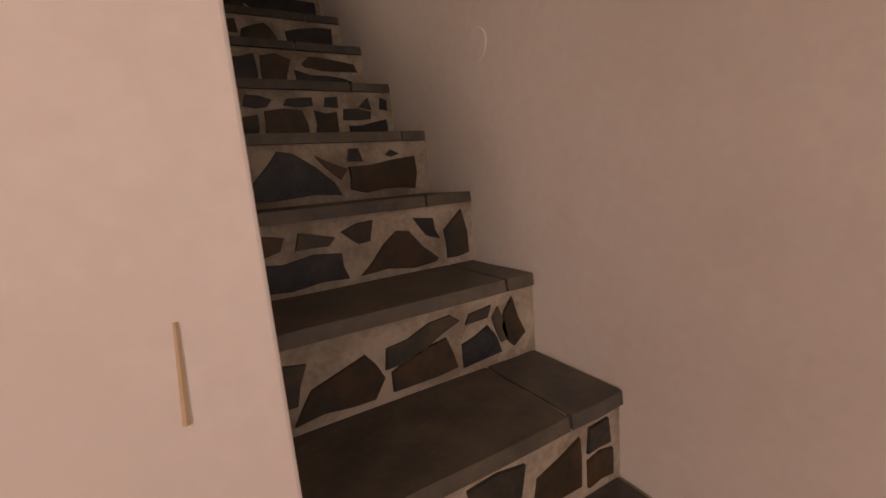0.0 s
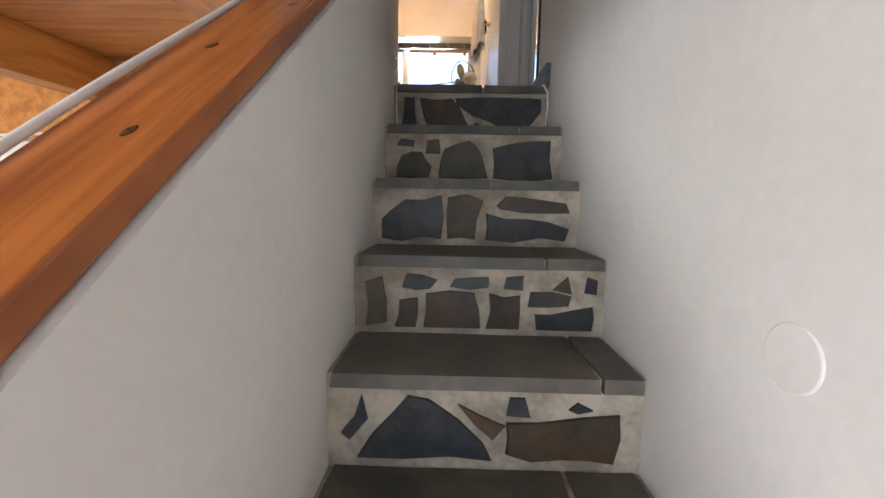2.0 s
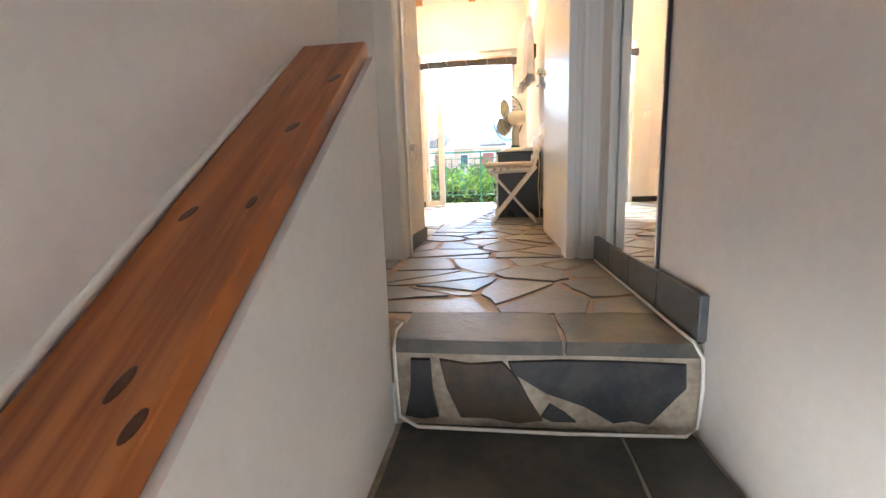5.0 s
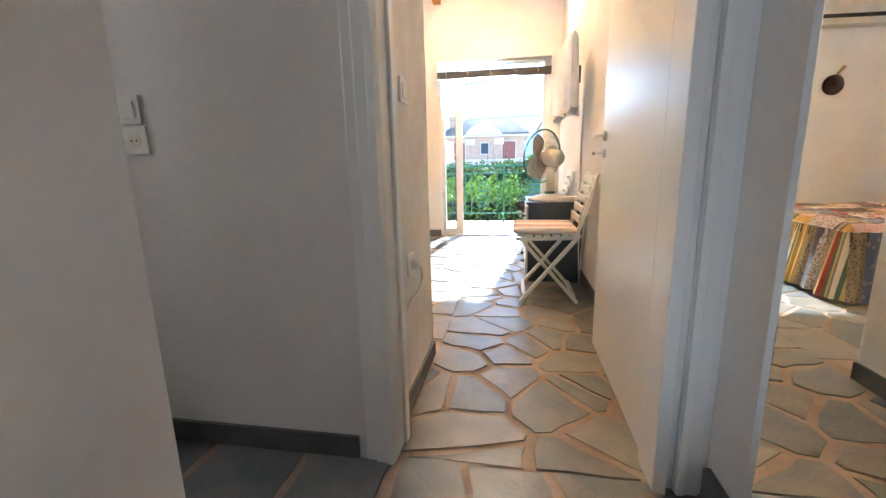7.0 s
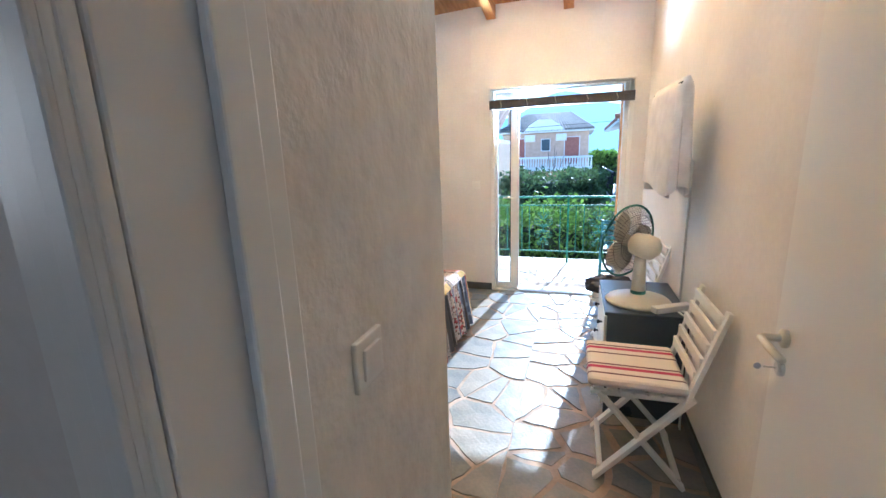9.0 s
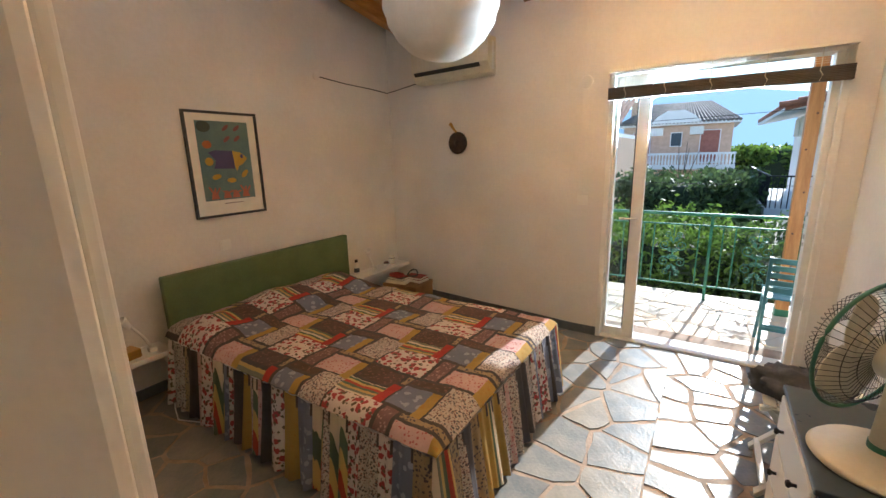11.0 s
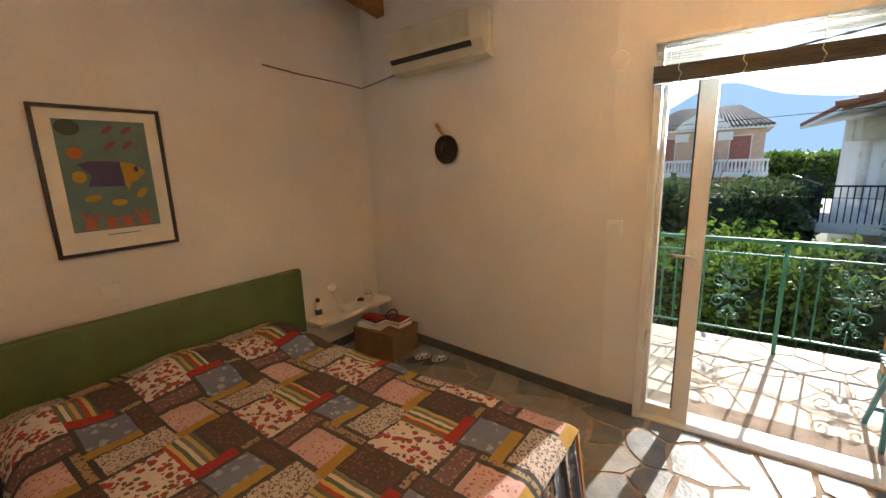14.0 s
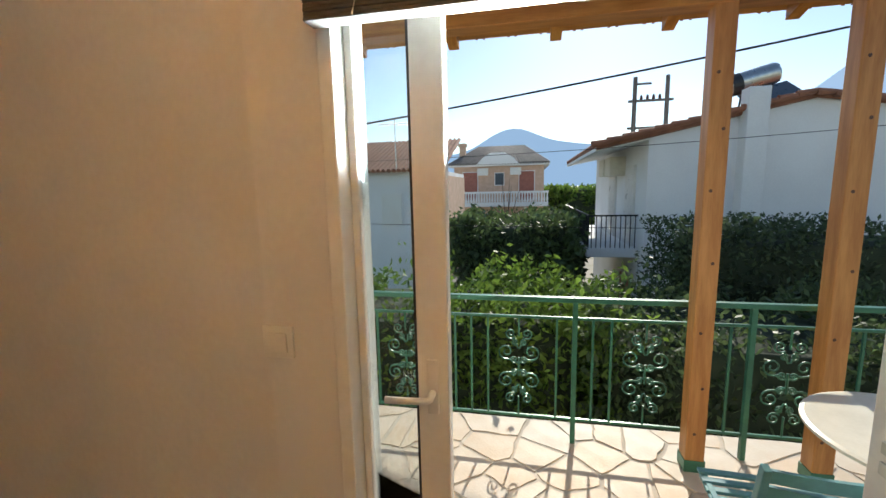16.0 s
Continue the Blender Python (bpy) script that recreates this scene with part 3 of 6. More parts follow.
RISERS = [
    [(D, [(.05, .95), (.12, .95), (.146, .05), (.02, .05)]), (N, [(.15, .95), (.37, .93), (.51, .05), (.22, .05)]),
     (D, [(.53, .32), (.62, .06), (.54, .05), (.5, .12)]), (D, [(.385, .93), (.965, .95), (.97, .6), (.86, .05), (.74, .05), (.4, .75)])],
    [(D, [(.05, .78), (.08, .95), (.16, .9), (.15, .75)]), (N, [(.22, .6), (.23, .92), (.3, .95), (.31, .6)]), (G, [(.05, .05), (.08, .55), (.2, .65), (.26, .3), (.24, .05)]),
     (G, [(.30, .05), (.33, .72), (.48, .93), (.55, .6), (.59, .05)]), (D, [(.62, .05), (.61, .75), (.95, .95), (.97, .05)])],
    [(D, [(.03, .05), (.03, .45), (.15, .85), (.33, .95), (.33, .05)]), (N, [(.36, .05), (.36, .9), (.45, .98), (.54, .85), (.5, .05)]),
     (N, [(.6, .75), (.65, .95), (.95, .82), (.97, .62), (.62, .68)]), (D, [(.55, .05), (.55, .6), (.75, .5), (.97, .3), (.95, .05)])],
    [(G, [(.03, .03), (.03, .8), (.1, .9), (.12, .1)]), (D, [(.18, .72), (.2, .95), (.33, .85), (.3, .7)]), (D, [(.38, .74), (.4, .88), (.54, .92), (.54, .74)]),
     (D, [(.6, .72), (.61, .92), (.68, .95), (.68, .7)]), (G, [(.8, .72), (.86, .95), (.88, .65)]), (D, [(.93, .68), (.94, .95), (.98, .9), (.98, .65)]),
     (G, [(.15, .03), (.17, .5), (.25, .55), (.24, .03)]), (N, [(.27, .03), (.28, .62), (.48, .65), (.51, .03)]), (N, [(.53, .03), (.54, .65), (.67, .62), (.67, .03)]),
     (G, [(.7, .42), (.71, .68), (.88, .62), (.87, .45)]), (D, [(.74, .03), (.73, .3), (.97, .45), (.97, .03)])],
    [(D, [(.03, .4), (.1, .95), (.12, .6), (.06, .3)]), (D, [(.08, .05), (.2, .7), (.25, .95), (.32, .9), (.5, .3), (.53, .05)]), (N, [(.41, .85), (.57, .55), (.53, .35)]),
     (D, [(.57, .7), (.58, .95), (.63, .95), (.65, .68)]), (D, [(.77, .8), (.8, .9), (.85, .8), (.8, .75)]), (N, [(.57, .15), (.57, .6), (.94, .75), (.93, .05), (.65, .05)])],
    [(N, [(.03, .6), (.05, .92), (.17, .85), (.15, .65)]), (G, [(.2, .62), (.22, .9), (.36, .75), (.33, .62)]), (N, [(.38, .82), (.52, .95), (.5, .6), (.45, .58)]),
     (D, [(.05, .04), (.05, .5), (.38, .48), (.4, .04)]), (N, [(.44, .04), (.62, .72), (.68, .68), (.82, .1), (.8, .04)]), (D, [(.7, .9), (.8, .85), (.83, .45), (.76, .55)]), (G, [(.86, .06), (.85, .6), (.95, .95), (.98, .1)])],
    [(G, [(.02, .3), (.05, .85), (.12, .8), (.08, .3)]), (N, [(.06, .05), (.12, .45), (.3, .7), (.36, .3), (.32, .05)]), (G, [(.36, .4), (.37, .7), (.62, .92), (.66, .8), (.5, .5)]),
     (N, [(.38, .06), (.38, .35), (.6, .6), (.64, .1)]), (D, [(.66, .05), (.66, .42), (.78, .6), (.84, .1)]), (G, [(.68, .7), (.7, .85), (.8, .9), (.78, .72)]), (N, [(.84, .5), (.9, .95), (.96, .3), (.9, .12)]), (G, [(.8, .7), (.83, .85), (.87, .3), (.84, .25)])],
    [(N, [(.05, .5), (.05, .9), (.35, .92), (.34, .5)]), (D, [(.05, .05), (.06, .42), (.4, .4), (.38, .05)]), (G, [(.40, .5), (.4, .92), (.6, .88), (.58, .5)]),
     (N, [(.62, .1), (.64, .6), (.82, .85), (.82, .15)]), (G, [(.85, .55), (.86, .9), (.95, .92), (.96, .55)]), (N, [(.85, .06), (.85, .45), (.97, .45), (.97, .06)])],
]
RISERS.append(RISERS[5])
for (y, z), stones in zip(NOSE, RISERS):
    for material, poly in stones:
        pts = roughen([(u * (XR - 0.02) + 0.01, v * 0.168 + 0.011) for u, v in poly], rng, 0.010)
        bm = prism(bmesh.new(), [(u, y + 0.014, z - 0.222 + v - LOW) for u, v in pts], (0, -0.009, 0), 0.96)
        part("stone", bm, material, stairs)

# wooden cap on the parapet
cap = thing("handrail_cap", (0, -1.1, zc(-1.1)), "varnished knotty pine cap board on the stair parapet", "handrail")
ang = math.atan(0.745)
tm = Matrix.Rotation(ang, 4, "X")
bm = one_box(-0.146, -1.240, 0.0, -0.010, 1.222, 0.030, 0.004, tm)
part("board", bm, CAPWOOD, cap)
KNOTS = ((-0.055, 0.475), (-0.022, 0.443), (-0.113, 0.688), (-0.04, 0.706), (-0.05, 0.882), (-0.03, 1.048), (-0.048, 0.232), (-0.085, 0.338), (-0.11, 0.04), (-0.04, -0.12), (-0.09, -0.36), (-0.06, -0.62), (-0.105, -0.85))
rng = random.Random(11)
for u, v in KNOTS:
    m = tm @ Matrix.Translation((u, v, 0.0301)) @ Matrix.Rotation(rng.uniform(-0.5, 0.1), 4, "Z") @ Matrix.Diagonal((rng.uniform(0.6, 0.9), rng.uniform(1.1, 2.0), 1, 1))
    part("knot", lathe(bmesh.new(), [(0.009, 0.0), (0.007, 0.0006)], 14, m), KNOT, cap)
bm = tube(bmesh.new(), [(-0.149, y, zc(y) + 0.042 + 0.004 * math.sin(y * 7)) for y in [-1.9 + 0.08 * k for k in range(22)]], 0.006)
tagged(link_mesh("cable", bm, PLASTIC, None, "", True), "white cable along the handrail cap", "cable")

# white cable round the top riser and along the hall
z0 = -0.222
pts = [(XR - 0.026, 0.80, 0.006), (XR - 0.03, 0.3, 0.006), (XR - 0.035, -0.05, 0.006), (XR - 0.03, -0.118, 0.004), (XR - 0.014, -0.128, -0.03), (XR - 0.010, -0.126, -0.10), (XR - 0.014, -0.127, z0 + 0.03),
       (XR - 0.04, -0.132, z0 + 0.012), (0.4, -0.134, z0 + 0.007), (0.06, -0.132, z0 + 0.008), (0.016, -0.127, z0 + 0.03), (0.012, -0.126, -0.12), (0.010, -0.126, -0.02), (0.012, -0.10, 0.012), (0.02, -0.06, 0.018), (-0.01, -0.03, 0.012)]
bm = tube(bmesh.new(), pts, 0.0042)
tagged(link_mesh("cable", bm, PLASTIC, None, "", True), "white cable clipped round the top stone riser", "cable")


def plate(name, loc, r, label, ry=90, rz=0):
    ob = thing(name, loc, label, "wall plate")
    m = Matrix.Rotation(radians(rz), 4, "Z") @ Matrix.Rotation(radians(ry), 4, "Y")
    part("cover", lathe(bmesh.new(), [(r, 0), (r, 0.0015), (r * 0.95, 0.003), (r * 0.3, 0.004), (0.001, 0.0042)], 28, m), PLASTER, ob)
    return ob


plate("junction_cover", (XR, -1.53, -0.70), 0.045, "round junction cover painted white like the wall", -90)

# ---- hall ----
floor = setting("floor", box(one_box(XL, 0.09, -0.12, XR, YW + 0.4, -0.004), -0.15, -0.10, -0.12, XR, 0.09, -0.004), GROUT, "dark slate crazy paving with pinkish joints", "floor")
mir = thing("wall_mirror", (XR, 0.4, 0.10), "tall frameless mirror with dark edges on the hall wall", "mirror")
part("backing", one_box(-0.010, -0.235, 0, -0.001, 0.275, 1.75, 0.001), BLACK, mir)
part("glass", one_box(-0.014, -0.231, 0.004, -0.0105, 0.271, 1.746), MIRROR, mir)


def casing(bm, x0, x1, y, side, h, w=0.085):
    """Stepped moulding on both sides and over an opening."""
    for d, ww in ((0.012, w), (0.020, w * 0.66), (0.026, w * 0.3)):
        ya, yb = (y - d, y - (0 if d < 0.013 else d - 0.009)) if side < 0 else (y, y + d)
        k = d * 0.25
        box(bm, x0 - ww, ya, 0, x0 - k, yb, h + ww, 0.003)
        box(bm, x1 + k, ya, 0, x1 + ww, yb, h + ww, 0.003)
        box(bm, x0 - k, ya, h + k, x1 + k, yb, h + ww, 0.003)


door = thing("door_1", (0.62, YD + 0.06, 0), "white glossy bedroom door standing open against the wall", "door")
door["kind"] = "structure"
bm = bmesh.new()
casing(bm, -0.795, -0.002, -0.06, -1, 2.04, 0.098)
box(bm, -0.819, -0.059, 0, -0.797, 0.10, 2.05, 0.003)
box(bm, -0.058, -0.088, 0, -0.022, 0.05, 2.05, 0.003)
box(bm, -0.022, -0.062, 0, 0.079, 0.08, 2.05, 0.003)
box(bm, -0.797, 0.02, 0, -0.785, 0.06, 2.04, 0.003)
box(bm, -0.797, -0.06, 2.03, -0.01, 0.075, 2.078, 0.003)
part("door_frame", bm, PAINT, door)
leaf = part("door_leaf", one_box(-0.046, 0.085, 0.008, -0.006, 0.90, 2.03, 0.003), PAINT, door)
hy = 0.845
bm = tube(bmesh.new(), [(-0.048, hy, 1.02), (-0.093, hy, 1.02), (-0.098, hy - 0.005, 1.02), (-0.098, hy - 0.06, 1.016), (-0.096, hy - 0.11, 1.014)], 0.009, 10)
lathe(bm, [(0.022, 0), (0.022, 0.008), (0.012, 0.012)], 20, Matrix.Translation((-0.046, hy, 1.02)) @ Matrix.Rotation(radians(-90), 4, "Y"))
part("handle", bm, CREAM, leaf, "cream plastic lever handle", True)
bm = lathe(bmesh.new(), [(0.02, 0), (0.02, 0.008), (0.012, 0.011)], 20, Matrix.Translation((-0.046, hy, 0.945)) @ Matrix.Rotation(radians(-90), 4, "Y"))
tube(bm, [(-0.056, hy, 0.945), (-0.083, hy, 0.945)], 0.002, 6)
lathe(bm, [(0.008, -0.001), (0.008, 0.001)], 14, Matrix.Translation((-0.095, hy, 0.945)) @ Matrix.Rotation(radians(90), 4, "X"))
part("key", bm, STEEL, leaf, "steel key in its round escutcheon")

side = thing("door_2", (-1.2, 0.43, 0), "white casing of the open side doorway", "door frame")
side["kind"] = "structure"
bm = bmesh.new()
for ya, yb in ((-0.40, -0.33), (0.33, 0.40)):
    box(bm, -0.13, ya + 0.04 * (ya < 0) * 0, 0, 0.014, yb, 2.1, 0.004)
box(bm, -0.13, -0.33, 2.04, 0.014, 0.33, 2.1, 0.004)
part("frame", bm, PAINT, side)
basin = thing("white_basin", (-1.75, 0.62, 0), "white ceramic basin on a pedestal", "basin")
part("bowl", lathe(bmesh.new(), [(0.05, 0.55), (0.16, 0.6), (0.22, 0.70), (0.23, 0.73), (0.20, 0.73), (0.12, 0.64), (0.01, 0.62)], 28), PLASTIC, basin, "", True)
part("pedestal", lathe(bmesh.new(), [(0.11, 0), (0.09, 0.05), (0.07, 0.3), (0.09, 0.56)], 24), PLASTIC, basin, "", True)


def wall_switch(name, loc, rz, label, socket=False, size=0.082):
    ob = thing(name, loc, label, "socket" if socket else "light switch", rz=rz)
    h = size / 2
    part("plate", one_box(-h, -0.010, -h, h, 0.0, h, 0.003), PLASTIC, ob)
    if socket:
        part("recess", lathe(bmesh.new(), [(0.022, 0), (0.022, 0.0015), (0.016, 0.002)], 20, Matrix.Translation((0, -0.010, 0)) @ Matrix.Rotation(radians(90), 4, "X")), CREAM, ob)
        for s in (-0.009, 0.009):
            part("hole", lathe(bmesh.new(), [(0.003, 0), (0.003, 0.001)], 8, Matrix.Translation((s, -0.012, 0)) @ Matrix.Rotation(radians(90), 4, "X")), BLACK, ob)
    else:
        part("rocker", one_box(-h * 0.62, -0.015, -h * 0.62, h * 0.62, -0.009, h * 0.62, 0.002, Matrix.Rotation(radians(3), 4, "X")), PLASTIC, ob)
    return ob


wall_switch("light_switch", (-0.945, YD, 1.088), 0, "white rocker switch on the hall wall")
wall_switch("socket", (-0.935, YD, 1.0), 0, "white socket below the hall switch", True)
wall_switch("light_switch", (-0.208, 1.215, 1.16), 90, "white light switch on the rough stub wall")
wall_switch("socket", (-0.208, 1.235, 0.55), 90, "white socket with a plugged cable", True)
bm = tube(bmesh.new(), [(-0.196, 1.235, 0.55), (-0.165, 1.235, 0.54), (-0.16, 1.235, 0.50), (-0.175, 1.225, 0.45), (-0.20, 1.20, 0.42), (-0.204, 1.17, 0.40)], 0.004)
lathe(bm, [(0.018, 0), (0.018, 0.02), (0.010, 0.03)], 14, Matrix.Translation((-0.196, 1.235, 0.55)) @ Matrix.Rotation(radians(90), 4, "Y"))
tagged(link_mesh("plug_cable", bm, PLASTIC, None, "", True), "white plug and thin cable at the socket", "cable")

bottle = thing("spray_bottle", (-0.99, 0.80, 0), "green spray bottle with a blue trigger head", "bottle")
part("body", lathe(bmesh.new(), [(0.036, 0), (0.04, 0.01), (0.04, 0.12), (0.03, 0.16), (0.014, 0.19)], 20), GREENPL, bottle, "", True)
bm = one_box(-0.016, -0.02, 0.19, 0.016, 0.03, 0.225, 0.006)
box(bm, -0.008, -0.05, 0.205, 0.008, -0.02, 0.222, 0.003)
box(bm, -0.006, -0.035, 0.165, 0.006, -0.027, 0.205, 0.002)
part("trigger_head", bm, BLUEPL, bottle)

# ---- wardrobe ----
ward = thing("wardrobe", (-1.13, 1.66, 0), "white built-in wardrobe with round white knobs", "wardrobe")
part("body", one_box(-0.81, -0.60, 0, 0.78, 0.0, 2.3, 0.003), PAINT, ward)
part("end_panel", one_box(0.27, 0.001, 0.0, 0.78, 0.012, 2.3, 0.003), PAINT, ward)
for xs in (-0.80, -0.33, 0.14):
    bm = bmesh.new()
    for half, deep in ((0.065, 0.046), (0.050, 0.064), (0.034, 0.082), (0.018, 0.096)):
        box(bm, xs + 0.065 - half, 0.001, 0, xs + 0.065 + half, deep, 2.3, 0.006)
    part("stile", bm, PAINT, ward, "fluted white stile")
for xa in (-0.668, -0.198):
    for za, zb, zk in ((0.08, 1.11, 1.055), (1.13, 2.25, 1.165)):
        d = part("door", one_box(xa, 0.001, za, xa + 0.336, 0.024, zb, 0.004), PAINT, ward)
        part("panel", one_box(xa + 0.05, 0.024, za + 0.1, xa + 0.286, 0.030, zb - 0.1, 0.004), PAINT, d)
        knob = lathe(bmesh.new(), [(0.009, 0), (0.008, 0.078), (0.012, 0.086), (0.021, 0.094), (0.023, 0.103), (0.016, 0.112), (0.001, 0.115)], 20, Matrix.Translation((xa + 0.31, 0.024, zk)) @ Matrix.Rotation(radians(-90), 4, "X"))
        part("knob", knob, PLASTIC, d, "round white knob", True)

# ---- balcony door ----
win = thing("window_1", (0, YW, 0), "white balcony door with a narrow glazed leaf", "balcony door")
win["kind"] = "structure"
bm = bmesh.new()
box(bm, -0.773, -0.012, 0, -0.735, 0.16, 2.138, 0.004)
box(bm, -0.735, 0.098, 0, -0.715, 0.13, 2.10, 0.004)
box(bm, 0.535, -0.012, 0, 0.573, 0.16, 2.138, 0.004)
box(bm, 0.495, 0.03, 0, 0.535, 0.13, 2.10, 0.004)
box(bm, -0.735, -0.012, 2.095, 0.535, 0.16, 2.138, 0.004)
part("window_frame", bm, PVC, win)
part("threshold", one_box(-0.735, 0.0, -0.006, 0.535, 0.20, 0.012, 0.003), PVC, win, "pale worn threshold")
leaf = part("door_leaf", box(box(box(one_box(-0.734, 0.05, 0.015, -0.712, 0.095, 2.09, 0.004), -0.572, 0.05, 0.015, -0.488, 0.095, 2.09, 0.005), -0.712, 0.05, 0.015, -0.572, 0.095, 0.085, 0.003), -0.712, 0.05, 2.02, -0.572, 0.095, 2.09, 0.003), PVC, win)
g = part("pane", one_box(-0.712, 0.068, 0.085, -0.580, 0.074, 2.02), GLASS, leaf)
g.visible_shadow = False
part("gasket", one_box(-0.580, 0.060, 0.085, -0.572, 0.084, 2.02), BLACK, leaf)
bm = tube(bmesh.new(), [(-0.53, 0.05, 1.03), (-0.53, 0.005, 1.03), (-0.535, -0.002, 1.03), (-0.58, -0.004, 1.028), (-0.645, -0.004, 1.026)], 0.009, 10)
box(bm, -0.545, 0.042, 0.97, -0.515, 0.052, 1.12, 0.003)
part("handle", bm, PVC, leaf, "white lever handle", True)
for zz in (0.9, 0.95, 1.1):
    part("latch_plate", one_box(0.488, 0.06, zz, 0.496, 0.09, zz + 0.03, 0.002), STEEL, win)

blind = thing("blind", (0, YW - 0.035, 2.135), "dark wooden blind rolled up under a white slatted head", "blind")
part("headrail", one_box(-0.775, -0.025, -0.02, 0.575, 0.022, 0.0, 0.003), PVC, blind)
for k in range(7):
    part("slat", one_box(-0.77, -0.018, -0.001, 0.57, 0.018, 0.001, 0.0, Matrix.Translation((0, 0, -0.032 - k * 0.0125)) @ Matrix.Rotation(radians(8), 4, "X")), PAPER, blind, "pale slat" if k == 0 else "")
for k in range(9):
    part("dark_slat", one_box(-0.775, -0.026 + 0.002 * (k % 2), 0, 0.575, 0.022, 0.0085, 0.002, Matrix.Translation((0, 0, -0.212 + k * 0.0095))), RATTAN, blind, "dark brown wooden slat" if k == 0 else "")
for x in (-0.66, -0.40, -0.13, 0.16, 0.42):
    part("cord", tube(bmesh.new(), [(x, -0.027, -0.21), (x + 0.012, -0.031, -0.175), (x - 0.004, -0.029, -0.15), (x, -0.026, -0.125), (x, -0.021, -0.01)], 0.0022, 6), CREAM, blind)

# ---- bedroom furniture ----
FLORAL = print_mat("floral_cotton", (0.60, 0.53, 0.49), (0.30, 0.045, 0.055), 27, 0.42, (0.11, 0.085, 0.06))
PINK = print_mat("pink_cotton", (0.50, 0.34, 0.32), (0.34, 0.10, 0.10), 60, 0.3)
DOTS = print_mat("dotted_cotton", (0.46, 0.41, 0.36), (0.09, 0.08, 0.09), 75, 0.38, (0.22, 0.09, 0.08))
BROWN = print_mat("brown_cotton", (0.085, 0.055, 0.048), (0.16, 0.09, 0.08), 50, 0.3)
BLUE = print_mat("blue_cotton", (0.16, 0.18, 0.25), (0.28, 0.31, 0.38), 22, 0.32)
MUSTARD = print_mat("mustard_cotton", (0.36, 0.24, 0.055), (0.34, 0.2, 0.04), 40, 0.3)
REDCOT = print_mat("red_cotton", (0.34, 0.03, 0.028), (0.32, 0.02, 0.02), 40, 0.3)
MAUVE = print_mat("mauve_cotton", (0.17, 0.10, 0.095), (0.33, 0.22, 0.2), 60, 0.3)
TAN = print_mat("tan_cotton", (0.31, 0.235, 0.13), (0.07, 0.06, 0.07), 60, 0.34)
STRIPED = stripe_mat("striped_cotton", [(0.35, 0.05, 0.03), (0.50, 0.36, 0.12), (0.08, 0.12, 0.07), (0.55, 0.48, 0.36), (0.15, 0.16, 0.12), (0.42, 0.30, 0.10), (0.10, 0.13, 0.08)], 0.016, 1)
DARKLINE = mat("dark_binding", (0.045, 0.04, 0.042), (0.07, 0.06, 0.06), 0.95)
FABRICS = [FLORAL, PINK, DOTS, BROWN, BLUE, MUSTARD, REDCOT, MAUVE, TAN, STRIPED, DARKLINE]
PATCH = [(0, 0, 13, 9, 0), (13, 0, 17, 9, 7), (17, 0, 26, 7, 1), (26, 0, 28, 7, 5), (17, 7, 28, 9, 8), (0, 9, 10, 14, 9), (10, 9, 12, 16, 6), (12, 9, 19, 17, 4), (19, 9, 21, 17, 5),
         (21, 9, 28, 20, 2), (0, 14, 10, 20, 3), (10, 16, 12, 20, 8), (12, 17, 21, 20, 3)]


def patch_index(x, y):
    """Which cotton lies at a place of the patchwork, in blocks of 28 by 20 units; bindings run round most patches."""
    row = math.floor(x / 28)
    u, v = x - row * 28, (y - row * 8) % 20
    for x0, y0, x1, y1, k in PATCH:
        if x0 <= u < x1 and y0 <= v < y1:
            if k not in (5, 6, 9) and (u - x0 < 0.75 or v - y0 < 0.75):
                return 10
            return k
    return 10


bed = thing("double_bed", (-2.98, 3.38, 0), "double bed under a patchwork quilt with ruffled skirt", "bed")
LX, LY, TOPZ = 2.16, 0.72, 0.50
part("headboard", one_box(-0.03, -0.67, 0.0, 0.03, 0.95, 0.83, 0.012), HEADBOARD, bed, "olive green padded headboard")
part("mattress", one_box(0.04, -LY + 0.03, 0.12, LX - 0.03, LY - 0.03, TOPZ - 0.03, 0.04), CLOTH, bed)
for sx in (0.10, LX - 0.12):
    for sy in (-LY + 0.10, LY - 0.10):
        part("leg", one_box(sx - 0.03, sy - 0.03, 0, sx + 0.03, sy + 0.03, 0.13, 0.004), BEAM, bed)
bm = bmesh.new()
nx, ny = 210, 142
gridv = []
for i in range(nx + 1):
    row = []
    for j in range(ny + 1):
        x, y = 0.05 + (LX - 0.05) * i / nx, -LY + 2 * LY * j / ny
        e = min(LX - x, LY - abs(y))
        z = TOPZ + 0.004 * noise.noise((x * 4, y * 4, 0)) * 4 - (0.05 * (1 - e / 0.06) ** 2 if e < 0.06 else 0)
        d = abs((x * 8.3 + y * 8.3) % 1 - 0.5) * 2, abs((x * 8.3 - y * 8.3) % 1 - 0.5) * 2
        z += 0.004 * min(1, 3 * min(1 - d[0], 1 - d[1])) - 0.004
        p = max(0, 1 - abs(x - 0.30) / 0.30)
        z += 0.115 * p ** 0.6 * (0.75 + 0.25 * math.cos(y * 9)) * min(1, (LY - abs(y)) / 0.16)
        row.append(bm.verts.new((x, y, z)))
    gridv.append(row)
for i in range(nx):
    for j in range(ny):
        f = bm.faces.new((gridv[i][j], gridv[i + 1][j], gridv[i + 1][j + 1], gridv[i][j + 1]))
        f.material_index = patch_index(i / nx * (LX - 0.05) / 0.0235 + 22, j / ny * 2 * LY / 0.0235 + 9)
part("quilt", bm, FABRICS, bed, "patchwork quilt of floral, dotted and striped cottons", True)
rng = random.Random(3)
bm = bmesh.new()
line = []
step = 0.011
y = -LY
